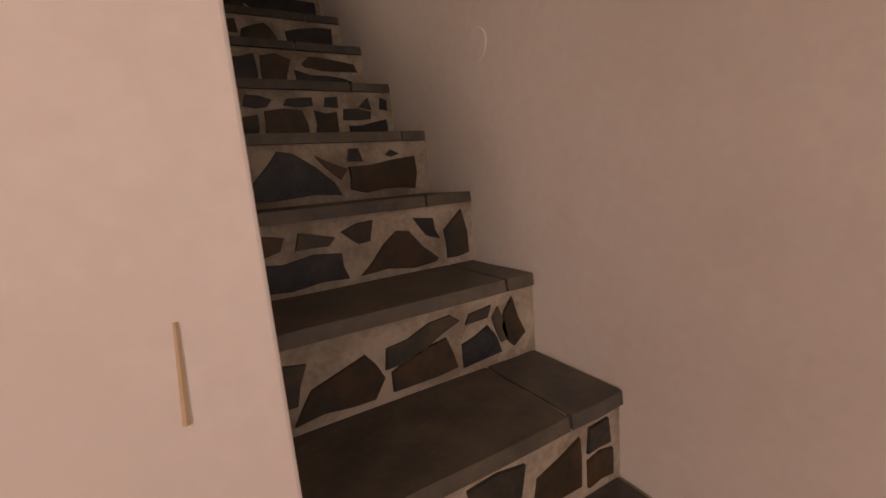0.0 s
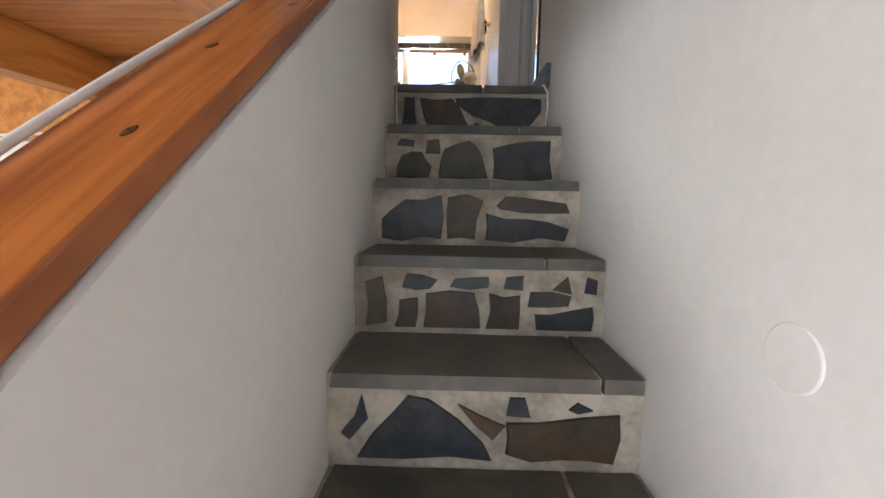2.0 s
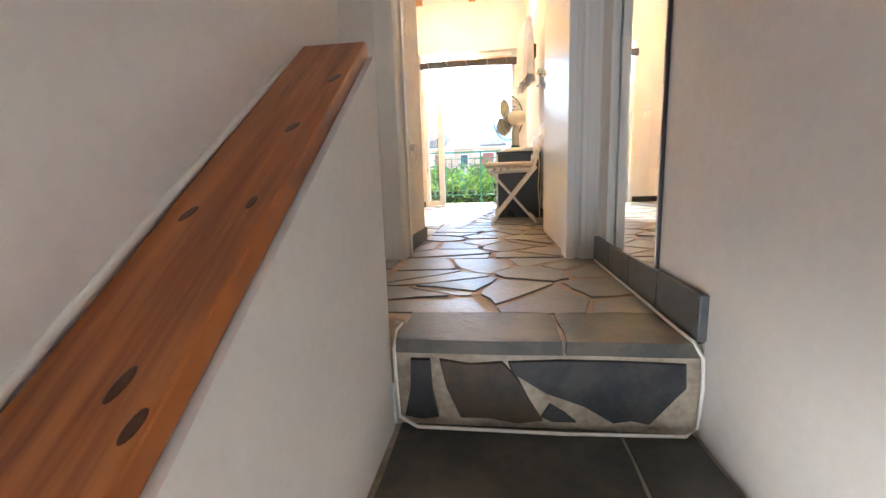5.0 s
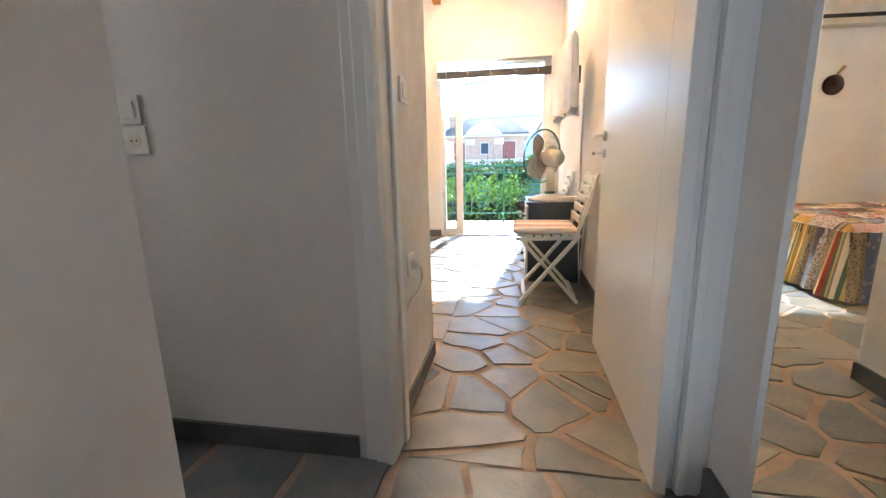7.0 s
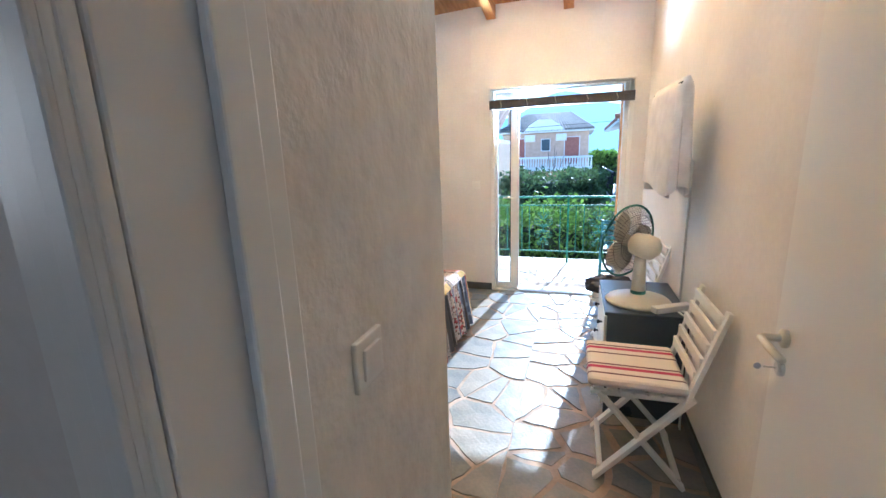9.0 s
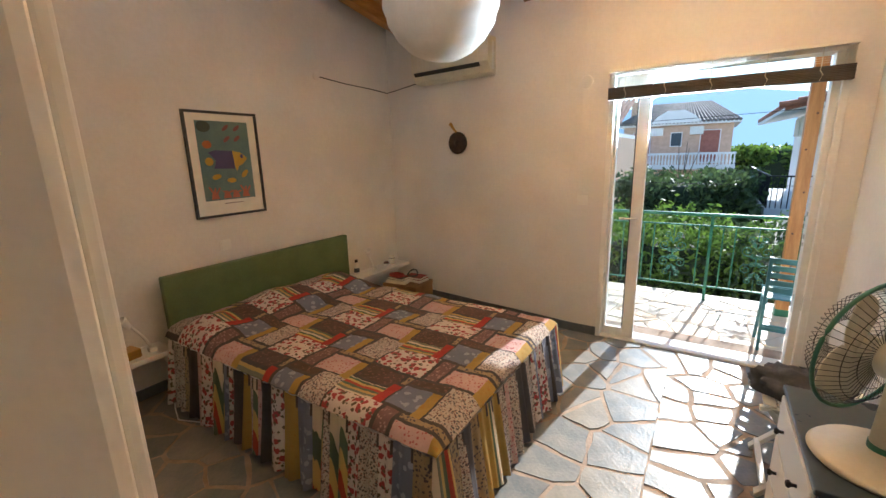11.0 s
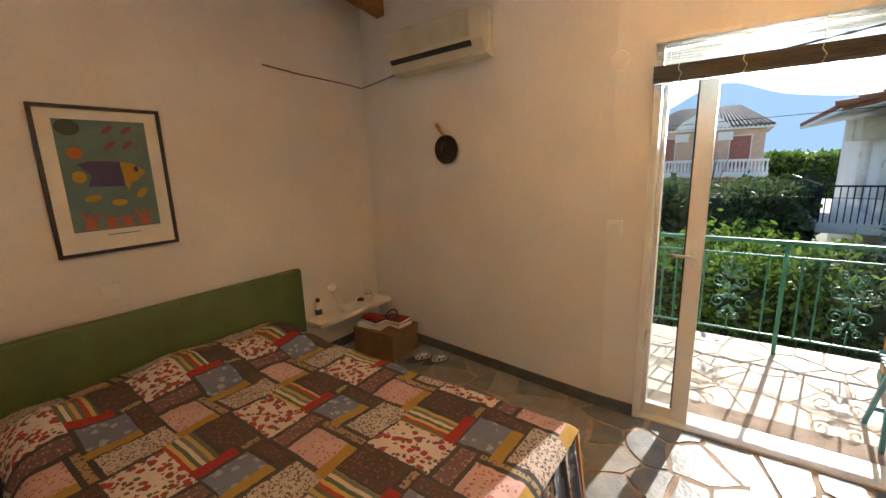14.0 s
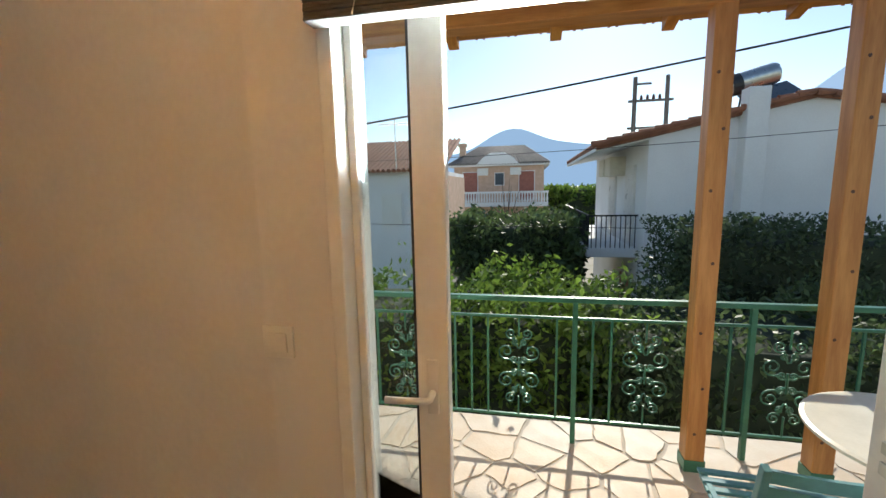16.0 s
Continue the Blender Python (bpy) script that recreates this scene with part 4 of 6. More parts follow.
path = [(0.1 + step * k, -LY, 0, -1) for k in range(int((LX - 0.1) / step))] + [(LX, -LY + step * k, 1, 0) for k in range(int(2 * LY / step))] + [(LX - step * k, LY, 0, 1) for k in range(int((LX - 0.1) / step))]
cols = []
mi, left = 9, 0
for k, (x, y, ax, ay) in enumerate(path):
    s = k * step
    w = 0.018 * math.sin(s * 62 + 2.2 * math.sin(s * 7)) + 0.008 * math.sin(s * 113)
    col = []
    for q in range(8):
        f = q / 7
        o = 0.004 + 0.055 * f + w * (0.25 + 0.75 * f)
        col.append(bm.verts.new((x + ax * o, y + ay * o, TOPZ - 0.05 - (TOPZ - 0.075) * f + (0.01 * math.sin(s * 9) if q == 7 else 0))))
    cols.append(col)
for a, b in zip(cols, cols[1:]):
    if left <= 0:
        mi, left = rng.choice([0, 2, 9, 0, 1, 2, 4, 0, 9, 8, 2, 5, 0, 10]), rng.randint(3, 10)
    left -= 1
    for q in range(7):
        bm.faces.new((a[q], b[q], b[q + 1], a[q + 1])).material_index = mi if q else (mi if left else 10)
part("ruffle", bm, FABRICS, bed, "gathered striped and floral skirt with fringe", True)


def wall_shelf(y0, y1, label):
    ob = thing("wall_shelf", (XL, (y0 + y1) / 2, 0.33), label, "shelf", "bedside shelves")
    part("board", one_box(0, y0 - (y0 + y1) / 2, 0, 0.215, y1 - (y0 + y1) / 2, 0.035, 0.004), PAINT, ob)
    return ob


wall_shelf(2.04, 2.69, "white floating bedside shelf near the wardrobe")
wall_shelf(4.42, 5.22, "white floating bedside shelf in the corner")
SZ = 0.365


def bed_lamp(y, turn):
    ob = thing("bedside_lamp", (XL + 0.13, y, SZ), "slim white bedside lamp with a small shade", "lamp", "bedside lamps", turn)
    part("clamp", one_box(-0.022, -0.022, -0.05, 0.022, 0.022, 0.03, 0.005), PLASTIC, ob)
    part("stem", tube(bmesh.new(), [(0, 0, 0.02), (-0.01, -0.03, 0.10), (-0.02, -0.07, 0.17), (-0.02, -0.09, 0.20)], [0.010, 0.009, 0.008, 0.008], 10), PLASTIC, ob, "", True)
    part("shade", lathe(bmesh.new(), [(0.016, 0), (0.02, 0.015), (0.032, 0.06), (0.034, 0.075), (0.029, 0.07), (0.012, 0.02)], 20, Matrix.Translation((-0.02, -0.09, 0.19)) @ Matrix.Rotation(radians(35), 4, "X")), PLASTIC, ob, "", True)
    return ob


bed_lamp(2.60, 0)
bed_lamp(4.72, 25)
tissue = thing("tissue_box", (XL + 0.12, 2.42, SZ), "gold patterned tissue box with a paper sticking out", "tissue box", rz=8)
part("box", one_box(-0.055, -0.105, 0, 0.055, 0.105, 0.055, 0.004), GOLD, tissue)
bm = bmesh.new()
tb = [[bm.verts.new((0.02 * math.sin(j * 2 + i), -0.05 + 0.025 * i, 0.055 + 0.02 * j * (1 - abs(i - 2) / 4))) for i in range(5)] for j in range(4)]
for j in range(3):
    for i in range(4):
        bm.faces.new((tb[j][i], tb[j][i + 1], tb[j + 1][i + 1], tb[j + 1][i]))
part("tissue", bm, CLOTH, tissue, "", True)
bk = thing("notebook", (XL + 0.11, 2.17, SZ), "dark patterned notebook lying on the shelf", "book", rz=-6)
part("pages", one_box(-0.06, -0.09, 0.002, 0.06, 0.09, 0.012), PAPER, bk)
part("cover", one_box(-0.063, -0.094, 0.012, 0.063, 0.094, 0.016, 0.001), DARKRED, bk)
part("card", one_box(-0.03, -0.03, 0.0165, 0.03, 0.06, 0.019), PAPER, bk, "pale card")
tin = thing("round_tin", (XL + 0.18, 2.09, SZ), "small red and silver round tin", "tin")
part("body", lathe(bmesh.new(), [(0.026, 0), (0.028, 0.004), (0.028, 0.018), (0.024, 0.021), (0.001, 0.021)], 22), RED, tin)
wall_switch("socket", (XL, 2.21, 0.53), 90, "white wall socket above the bedside shelf", True)
wall_switch("light_switch", (XL, 3.24, 0.93), 90, "white double switch above the headboard")
bm = tube(bmesh.new(), [(XL + 0.16, 2.64, 0.36), (XL + 0.2, 2.66, 0.2), (XL + 0.22, 2.64, 0.03), (XL + 0.3, 2.60, 0.006), (XL + 0.45, 2.55, 0.005), (XL + 0.62, 2.62, 0.005), (XL + 0.70, 2.75, 0.005)], 0.0035, 6)
tagged(link_mesh("lamp_cable", bm, PLASTIC, None, "", True), "white lamp cable hanging to the stone floor", "cable")

jar = thing("bottle", (XL + 0.07, 4.52, SZ), "slim pale bottle with a black cap", "bottle")
part("body", lathe(bmesh.new(), [(0.026, 0), (0.028, 0.01), (0.028, 0.11), (0.014, 0.135)], 20), PLASTIC, jar, "", True)
part("cap", lathe(bmesh.new(), [(0.016, 0.135), (0.016, 0.16), (0.001, 0.162)], 16), BLACK, jar)
part("label", lathe(bmesh.new(), [(0.0286, 0.03), (0.0286, 0.075)], 20), NAVY, jar, "dark printed label")
bowl = thing("small_bowl", (XL + 0.10, 4.95, SZ), "small pale bowl filled with dark trinkets", "bowl")
part("dish", lathe(bmesh.new(), [(0.02, 0), (0.036, 0.012), (0.045, 0.03), (0.041, 0.03), (0.02, 0.012)], 22), PLASTIC, bowl, "", True)
part("trinkets", lathe(bmesh.new(), [(0.035, 0.02), (0.03, 0.038), (0.015, 0.048), (0.001, 0.05)], 9), DARKRED, bowl)
glassjar = thing("glass_jar", (XL + 0.09, 5.06, SZ), "small amber glass jar with metal clip", "jar")
part("body", lathe(bmesh.new(), [(0.03, 0), (0.032, 0.01), (0.032, 0.055), (0.024, 0.07), (0.026, 0.09), (0.001, 0.092)], 20), CREAM, glassjar, "", True)
part("clip", tube(bmesh.new(), [(0.031 * math.cos(a), 0.031 * math.sin(a), 0.062) for a in [k * math.pi / 8 for k in range(17)]], 0.003, 6), IRON, glassjar)

crate = thing("storage_box", (-2.72, 4.93, 0), "brown cardboard box standing under the corner shelf", "box", rz=4)
part("body", one_box(-0.20, -0.17, 0, 0.22, 0.17, 0.23, 0.006), CARDBOARD, crate)
part("lid", one_box(-0.203, -0.173, 0.18, 0.223, 0.173, 0.235, 0.004), CARDBOARD, crate)
for (dx, dy, w, d, z, h, rz, c) in ((-0.06, -0.06, 0.24, 0.17, 0.235, 0.03, 8, PAPER), (0.08, 0.06, 0.22, 0.16, 0.235, 0.035, -4, RED), (0.08, 0.05, 0.21, 0.15, 0.2705, 0.022, 3, RED), (-0.07, -0.05, 0.2, 0.14, 0.2655, 0.025, -5, DARKRED)):
    b = thing("book", (-2.72 + dx, 4.93 + dy, z), "closed book with white pages on the box" if c is not RED else "red covered book on the box", "book", "books on the box", rz)
    part("pages", one_box(-w / 2 + 0.003, -d / 2 + 0.003, 0.002, w / 2 - 0.003, d / 2 - 0.003, h - 0.002), PAPER, b)
    part("cover", box(one_box(-w / 2, -d / 2, 0, w / 2, d / 2, 0.002), -w / 2, -d / 2, h - 0.002, w / 2, d / 2, h), c, b)
pouch = thing("red_pouch", (-2.80, 4.86, 0.291), "soft dark red pouch on the books", "pouch")
part("body", lathe(bmesh.new(), [(0.05, 0), (0.075, 0.012), (0.07, 0.03), (0.03, 0.045), (0.001, 0.047)], 16, Matrix.Diagonal((1.3, 0.9, 1, 1))), RED, pouch, "", True)
specs = thing("headband", (-2.66, 4.95, 0.293), "dark looped headband on the books", "headband")
part("band", tube(bmesh.new(), [(0.06 * math.cos(a), 0.045 * math.sin(a), 0.012 + 0.05 * max(0, math.sin(a))) for a in [k * math.pi / 9 for k in range(19)]], 0.008, 8), CHARCOAL, specs, "", True)
ZEBRA = print_mat("zebra_cloth", (0.6, 0.58, 0.54), (0.03, 0.03, 0.03), 45, 0.42)
for dx in (0, 0.14):
    sh = thing("slipper", (-2.36 + dx, 4.93 + dx * 0.3, 0.002), "black and white patterned slipper on the floor", "slipper", "pair of slippers", 60)
    part("sole", lathe(bmesh.new(), [(0.048, 0), (0.05, 0.006), (0.046, 0.014)], 20, Matrix.Diagonal((2.4, 0.9, 1, 1))), BLACK, sh)
    part("upper", lathe(bmesh.new(), [(0.045, 0.014), (0.042, 0.035), (0.022, 0.05), (0.001, 0.053)], 18, Matrix.Translation((0.035, 0, 0)) @ Matrix.Diagonal((1.5, 0.9, 1, 1))), ZEBRA, sh, "", True)

# picture of fish
pic = thing("framed_picture", (XL, 3.335, 1.523), "framed print of tropical fish and coral, dark frame", "picture", rz=90)
W2, H2 = 0.275, 0.378
bm = bmesh.new()
for a in ((-W2, -H2, W2, -H2 + 0.018), (-W2, H2 - 0.018, W2, H2), (-W2, -H2 + 0.018, -W2 + 0.018, H2 - 0.018), (W2 - 0.018, -H2 + 0.018, W2, H2 - 0.018)):
    box(bm, a[0], -0.022, a[1], a[2], 0, a[3], 0.002)
part("frame", bm, BLACK, pic)
part("mount", one_box(-W2 + 0.018, -0.010, -H2 + 0.018, W2 - 0.018, -0.002, H2 - 0.018), PAPER, pic, "cream mount")
SEA = mat("sea_print", (0.10, 0.17, 0.17), (0.13, 0.21, 0.19), 0.6, 0, 9, 60, 0)
pr = part("print", one_box(-0.195, -0.0125, -0.255, 0.195, -0.0105, 0.31), SEA, pic, "blue green print")


def flat_shape(name, pts, material, lift, parent):
    return part(name, prism(bmesh.new(), [(x, -0.0128 - lift, z) for x, z in pts], (0, -0.0006, 0)), material, parent)


INK = {k: mat(k + "_ink", c, None, 0.6, 0, 9, 60, 0) for k, c in (("purple", (0.07, 0.055, 0.15)), ("yellow", (0.52, 0.32, 0.03)), ("orange", (0.5, 0.14, 0.03)), ("coral", (0.42, 0.12, 0.07)), ("pinkish", (0.22, 0.07, 0.07)), ("dark", (0.05, 0.07, 0.05)))}
ell = lambda cx, cz, a, b, n=16, t=0.0: [(cx + a * math.cos(k * 2 * math.pi / n) * math.cos(t) - b * math.sin(k * 2 * math.pi / n) * math.sin(t), cz + a * math.cos(k * 2 * math.pi / n) * math.sin(t) + b * math.sin(k * 2 * math.pi / n) * math.cos(t)) for k in range(n)]
flat_shape("fish_body", [(-0.13, 0.09), (-0.08, 0.105), (0.05, 0.10), (0.06, 0.04), (0.055, -0.03), (-0.10, -0.025), (-0.08, 0.03)], INK["purple"], 0.0002, pr)
flat_shape("fish_head", [(0.05, 0.10), (0.11, 0.09), (0.165, 0.045), (0.12, 0.0), (0.09, -0.01), (0.07, -0.05), (0.06, -0.02)], INK["yellow"], 0.0009, pr)
flat_shape("fish_tail", ell(-0.13, 0.025, 0.03, 0.03), INK["yellow"], 0.0002, pr)
flat_shape("fish_eye", ell(0.12, 0.06, 0.012, 0.016), INK["purple"], 0.0016, pr)
flat_shape("round_fish", ell(-0.13, 0.145, 0.033, 0.028), INK["orange"], 0.0002, pr)
flat_shape("rock", ell(-0.14, 0.27, 0.05, 0.04), INK["dark"], 0.0002, pr)
for cx, cz in ((0.02, 0.265), (0.105, 0.265), (0.02, 0.185), (0.10, 0.19)):
    flat_shape("small_fish", ell(cx, cz, 0.032, 0.013, 12, 0.7), INK["pinkish"], 0.0002, pr)
for cx, cz, t in ((-0.09, -0.085, 0.2), (0.02, -0.115, 0.0), (0.13, -0.07, 0.8)):
    flat_shape("striped_fish", ell(cx, cz, 0.036, 0.018, 12, t), INK["yellow"], 0.0002, pr)
for cx in (-0.12, -0.03, 0.04, 0.12):
    h = 0.09 if abs(cx) > 0.1 else 0.06
    flat_shape("coral", [(cx - 0.03, -0.245), (cx - 0.02, -0.20), (cx - 0.045, -0.245 + h), (cx - 0.03, -0.25 + h * 1.05), (cx - 0.01, -0.19), (cx + 0.004, -0.25 + h), (cx + 0.012, -0.25 + h * 0.9), (cx + 0.008, -0.2), (cx + 0.04, -0.25 + h), (cx + 0.045, -0.26 + h), (cx + 0.02, -0.21), (cx + 0.03, -0.245)], INK["coral"], 0.0002, pr)
part("caption_bar", one_box(-0.06, -0.0108, -0.286, 0.09, -0.0102, -0.280), mat("grey_ink", (0.3, 0.27, 0.24)), pic)

# air conditioner
ac = thing("air_conditioner", (-2.20, 5.222, 2.24), "old cream wall air conditioner with grille and dark slot", "air conditioner", rz=-5)
bm = prism(bmesh.new(), [(-0.44, -0.06, 0.0), (-0.44, -0.13, 0.015), (-0.44, -0.19, 0.10), (-0.44, -0.19, 0.29), (-0.44, -0.17, 0.305), (-0.44, 0, 0.305), (-0.44, 0, 0.0)], (0.88, 0, 0))
part("body", bm, CREAM, ac)
for k in range(14):
    part("grille_slat", one_box(-0.43, -0.195, 0.13 + k * 0.0112, 0.34, -0.189, 0.137 + k * 0.0112), CREAM, ac)
part("air_slot", prism(bmesh.new(), [(-0.41, -0.1720, 0.0665), (-0.41, -0.1935, 0.098), (-0.41, -0.1905, 0.100), (-0.41, -0.1690, 0.0685)], (0.76, 0, 0)), BLACK, ac, "dark air slot")
part("flap", one_box(-0.40, -0.05, -0.003, 0.33, 0.0, 0.003, 0.001, Matrix.Translation((0, -0.138, 0.020)) @ Matrix.Rotation(radians(14), 4, "X")), CREAM, ac, "hinged cream flap")
part("side_vent", one_box(0.44, -0.12, 0.04, 0.443, -0.09, 0.27), PLASTIC, ac)
disc = plate("junction_cover", (XL, 4.27, 2.27), 0.04, "round white junction cover with a brown wire", 90)
bm = tube(bmesh.new(), [(XL + 0.01, 4.30, 2.265), (XL + 0.008, 4.6, 2.245), (XL + 0.008, 5.0, 2.235), (XL + 0.012, 5.22, 2.22), (XL + 0.1, 5.235, 2.235), (-2.70, 5.20, 2.27)], 0.005, 6)
tagged(link_mesh("wire", bm, GREYWOOD, None, "", True), "thin wire from the cover to the air conditioner", "wire")

gong = thing("bronze_gong", (-2.18, 5.155, 1.665), "small dark bronze gong hanging from a curled bracket", "gong", rz=-5)
RX = Matrix.Rotation(radians(90), 4, "X")
part("disc", lathe(bmesh.new(), [(0.104, 0), (0.106, 0.02), (0.098, 0.026), (0.09, 0.02), (0.03, 0.022), (0.022, 0.034), (0.001, 0.036)], 32, RX), BRONZE, gong, "", True)
part("bracket", tube(bmesh.new(), [(-0.09, -0.005, 0.175), (-0.075, -0.02, 0.185), (-0.06, -0.028, 0.17), (-0.04, -0.03, 0.14), (-0.01, -0.02, 0.10)], [0.016, 0.014, 0.016, 0.013, 0.01], 8), GOLD, gong, "brown curled bracket", True)
plate("junction_cover", (-0.95, YW, 2.08), 0.048, "round junction cover painted like the wall", 90, -90)
wall_switch("light_switch", (-0.935, YW, 1.165), 0, "white rocker switch beside the balcony door", False, 0.088)

lan = thing("paper_lantern", (-1.16, 3.30, 2.235), "round white paper lantern hanging over the bed", "ceiling lamp")
bm = bmesh.new()
nr, ns = 40, 44
rng = random.Random(9)
prof = []
for k in range(nr + 1):
    a = math.pi * (0.10 + 0.895 * k / nr)
    r = 0.262 * math.sin(a) * (1 + 0.014 * math.cos(k * 2 * math.pi / 4))
    prof.append((r, 0.262 * math.cos(a)))
lathe(bm, prof, ns)
for v in bm.verts:
    v.co *= 1 + 0.012 * noise.noise(v.co * 9)
part("shade", bm, PAPER, lan, "", True)
part("cord", tube(bmesh.new(), [(0, 0, 0.24), (0, 0, ce(3.30) - 2.235)], 0.003, 6), PLASTIC, lan)

# dresser, fan, chairs, television
dr = thing("dresser", (0.475, 3.25, 0), "dark blue grey dresser with white drawers", "dresser")
part("body", one_box(-0.195, -0.30, 0.0, 0.20, 0.30, 0.60, 0.004), NAVY, dr)
part("top", one_box(-0.21, -0.312, 0.60, 0.205, 0.312, 0.62, 0.004), NAVY, dr)
for k in range(3):
    d = part("drawer", one_box(-0.212, -0.285, 0.05 + k * 0.182, -0.197, 0.285, 0.222 + k * 0.182, 0.004), PAINT, dr, "white drawer front")
    for s in (-0.15, 0.15):
        part("knob", lathe(bmesh.new(), [(0.006, 0), (0.006, 0.012), (0.013, 0.02), (0.010, 0.028), (0.001, 0.03)], 14, Matrix.Translation((-0.212, s, 0.136 + k * 0.182)) @ Matrix.Rotation(radians(-90), 4, "Y")), IRON, d)

fan = thing("table_fan", (0.45, 3.16, 0.62), "white table fan with a wire cage and teal ring", "fan")
fan.scale = (1.24, 1.24, 1.24)
part("base", lathe(bmesh.new(), [(0.135, 0), (0.14, 0.006), (0.13, 0.016), (0.07, 0.034), (0.035, 0.04)], 36), CREAM, fan, "", True)
part("collar", lathe(bmesh.new(), [(0.033, 0.038), (0.033, 0.055)], 20), GREEN_METAL, fan)
part("column", lathe(bmesh.new(), [(0.031, 0.05), (0.025, 0.19), (0.024, 0.21)], 20), CREAM, fan, "", True)
aim = Matrix.Translation((0, 0, 0.265)) @ Matrix.Rotation(radians(135), 4, "Z") @ Matrix.Rotation(radians(84), 4, "Y")
part("motor", lathe(bmesh.new(), [(0.001, -0.085), (0.03, -0.082), (0.052, -0.06), (0.056, -0.02), (0.05, 0.03), (0.03, 0.05)], 24, aim), CREAM, fan, "", True)
bm = bmesh.new()
for k in range(56):
    a = k * 2 * math.pi / 56
    c, s = math.cos(a), math.sin(a)
    tube(bm, [aim @ Vector((0.045 * c, 0.045 * s, 0.035)), aim @ Vector((0.12 * c, 0.12 * s, 0.03)), aim @ Vector((0.165 * c, 0.165 * s, 0.07)), aim @ Vector((0.12 * c, 0.12 * s, 0.125)), aim @ Vector((0.04 * c, 0.04 * s, 0.135))], 0.0009, 4, False)
for rr, zz in ((0.09, 0.0325), (0.13, 0.039), (0.09, 0.130)):
    tube(bm, [aim @ Vector((rr * math.cos(k * math.pi / 20), rr * math.sin(k * math.pi / 20), zz)) for k in range(41)], 0.001, 4, False)
part("cage", bm, IRON, fan, "fine wire cage")
part("ring", tube(bmesh.new(), [aim @ Vector((0.168 * math.cos(k * math.pi / 24), 0.168 * math.sin(k * math.pi / 24), 0.07)) for k in range(49)], 0.005, 8), GREEN_METAL, fan, "dark teal rim")
part("hub", lathe(bmesh.new(), [(0.026, 0.05), (0.03, 0.08), (0.02, 0.105), (0.001, 0.108)], 20, aim), CREAM, fan, "", True)
for k in range(3):
    bm = bmesh.new()
    g2 = [[bm.verts.new(aim @ (Matrix.Rotation(k * 2 * math.pi / 3 + 0.5, 4, "Z") @ Vector((0.025 + 0.12 * i / 6, (j / 4 - 0.5) * (0.05 + 0.09 * math.sin(math.pi * min(1, 0.2 + 0.72 * i / 6))), 0.078 + 0.03 * (j / 4 - 0.5))))) for j in range(5)] for i in range(7)]
    for i in range(6):
        for j in range(4):
            bm.faces.new((g2[i][j], g2[i + 1][j], g2[i + 1][j + 1], g2[i][j + 1]))
    bl = part("blade", bm, CREAM, fan, "", True)
    so = bl.modifiers.new("thick", "SOLIDIFY")
    so.thickness = 0.003
strip = thing("power_strip", (0.60, 3.03, 0.62), "white power strip with plugs and cables", "power strip", rz=30)
part("body", one_box(-0.11, -0.025, 0, 0.11, 0.025, 0.035, 0.006), PLASTIC, strip)
bm = tube(bmesh.new(), [(0.64, 2.98, 0.64), (0.66, 2.93, 0.655), (0.675, 2.90, 0.60), (0.68, 2.895, 0.4), (0.665, 2.90, 0.2), (0.66, 2.91, 0.01)], 0.005, 7)
tube(bm, [(0.62, 2.97, 0.64), (0.645, 2.925, 0.63), (0.655, 2.90, 0.5), (0.645, 2.90, 0.3), (0.66, 2.89, 0.01)], 0.005, 7)
tagged(link_mesh("cables", bm, PLASTIC, None, "", True), "loose white cables hanging behind the dresser", "cable")

CUSHION = stripe_mat("striped_cushion", [(0.70, 0.64, 0.58)] * 4 + [(0.13, 0.06, 0.08)] + [(0.70, 0.64, 0.58)] * 3 + [(0.42, 0.05, 0.13)] * 2 + [(0.66, 0.58, 0.52)] + [(0.13, 0.06, 0.08)] + [(0.70, 0.64, 0.58)] * 4, 0.0125, 1)


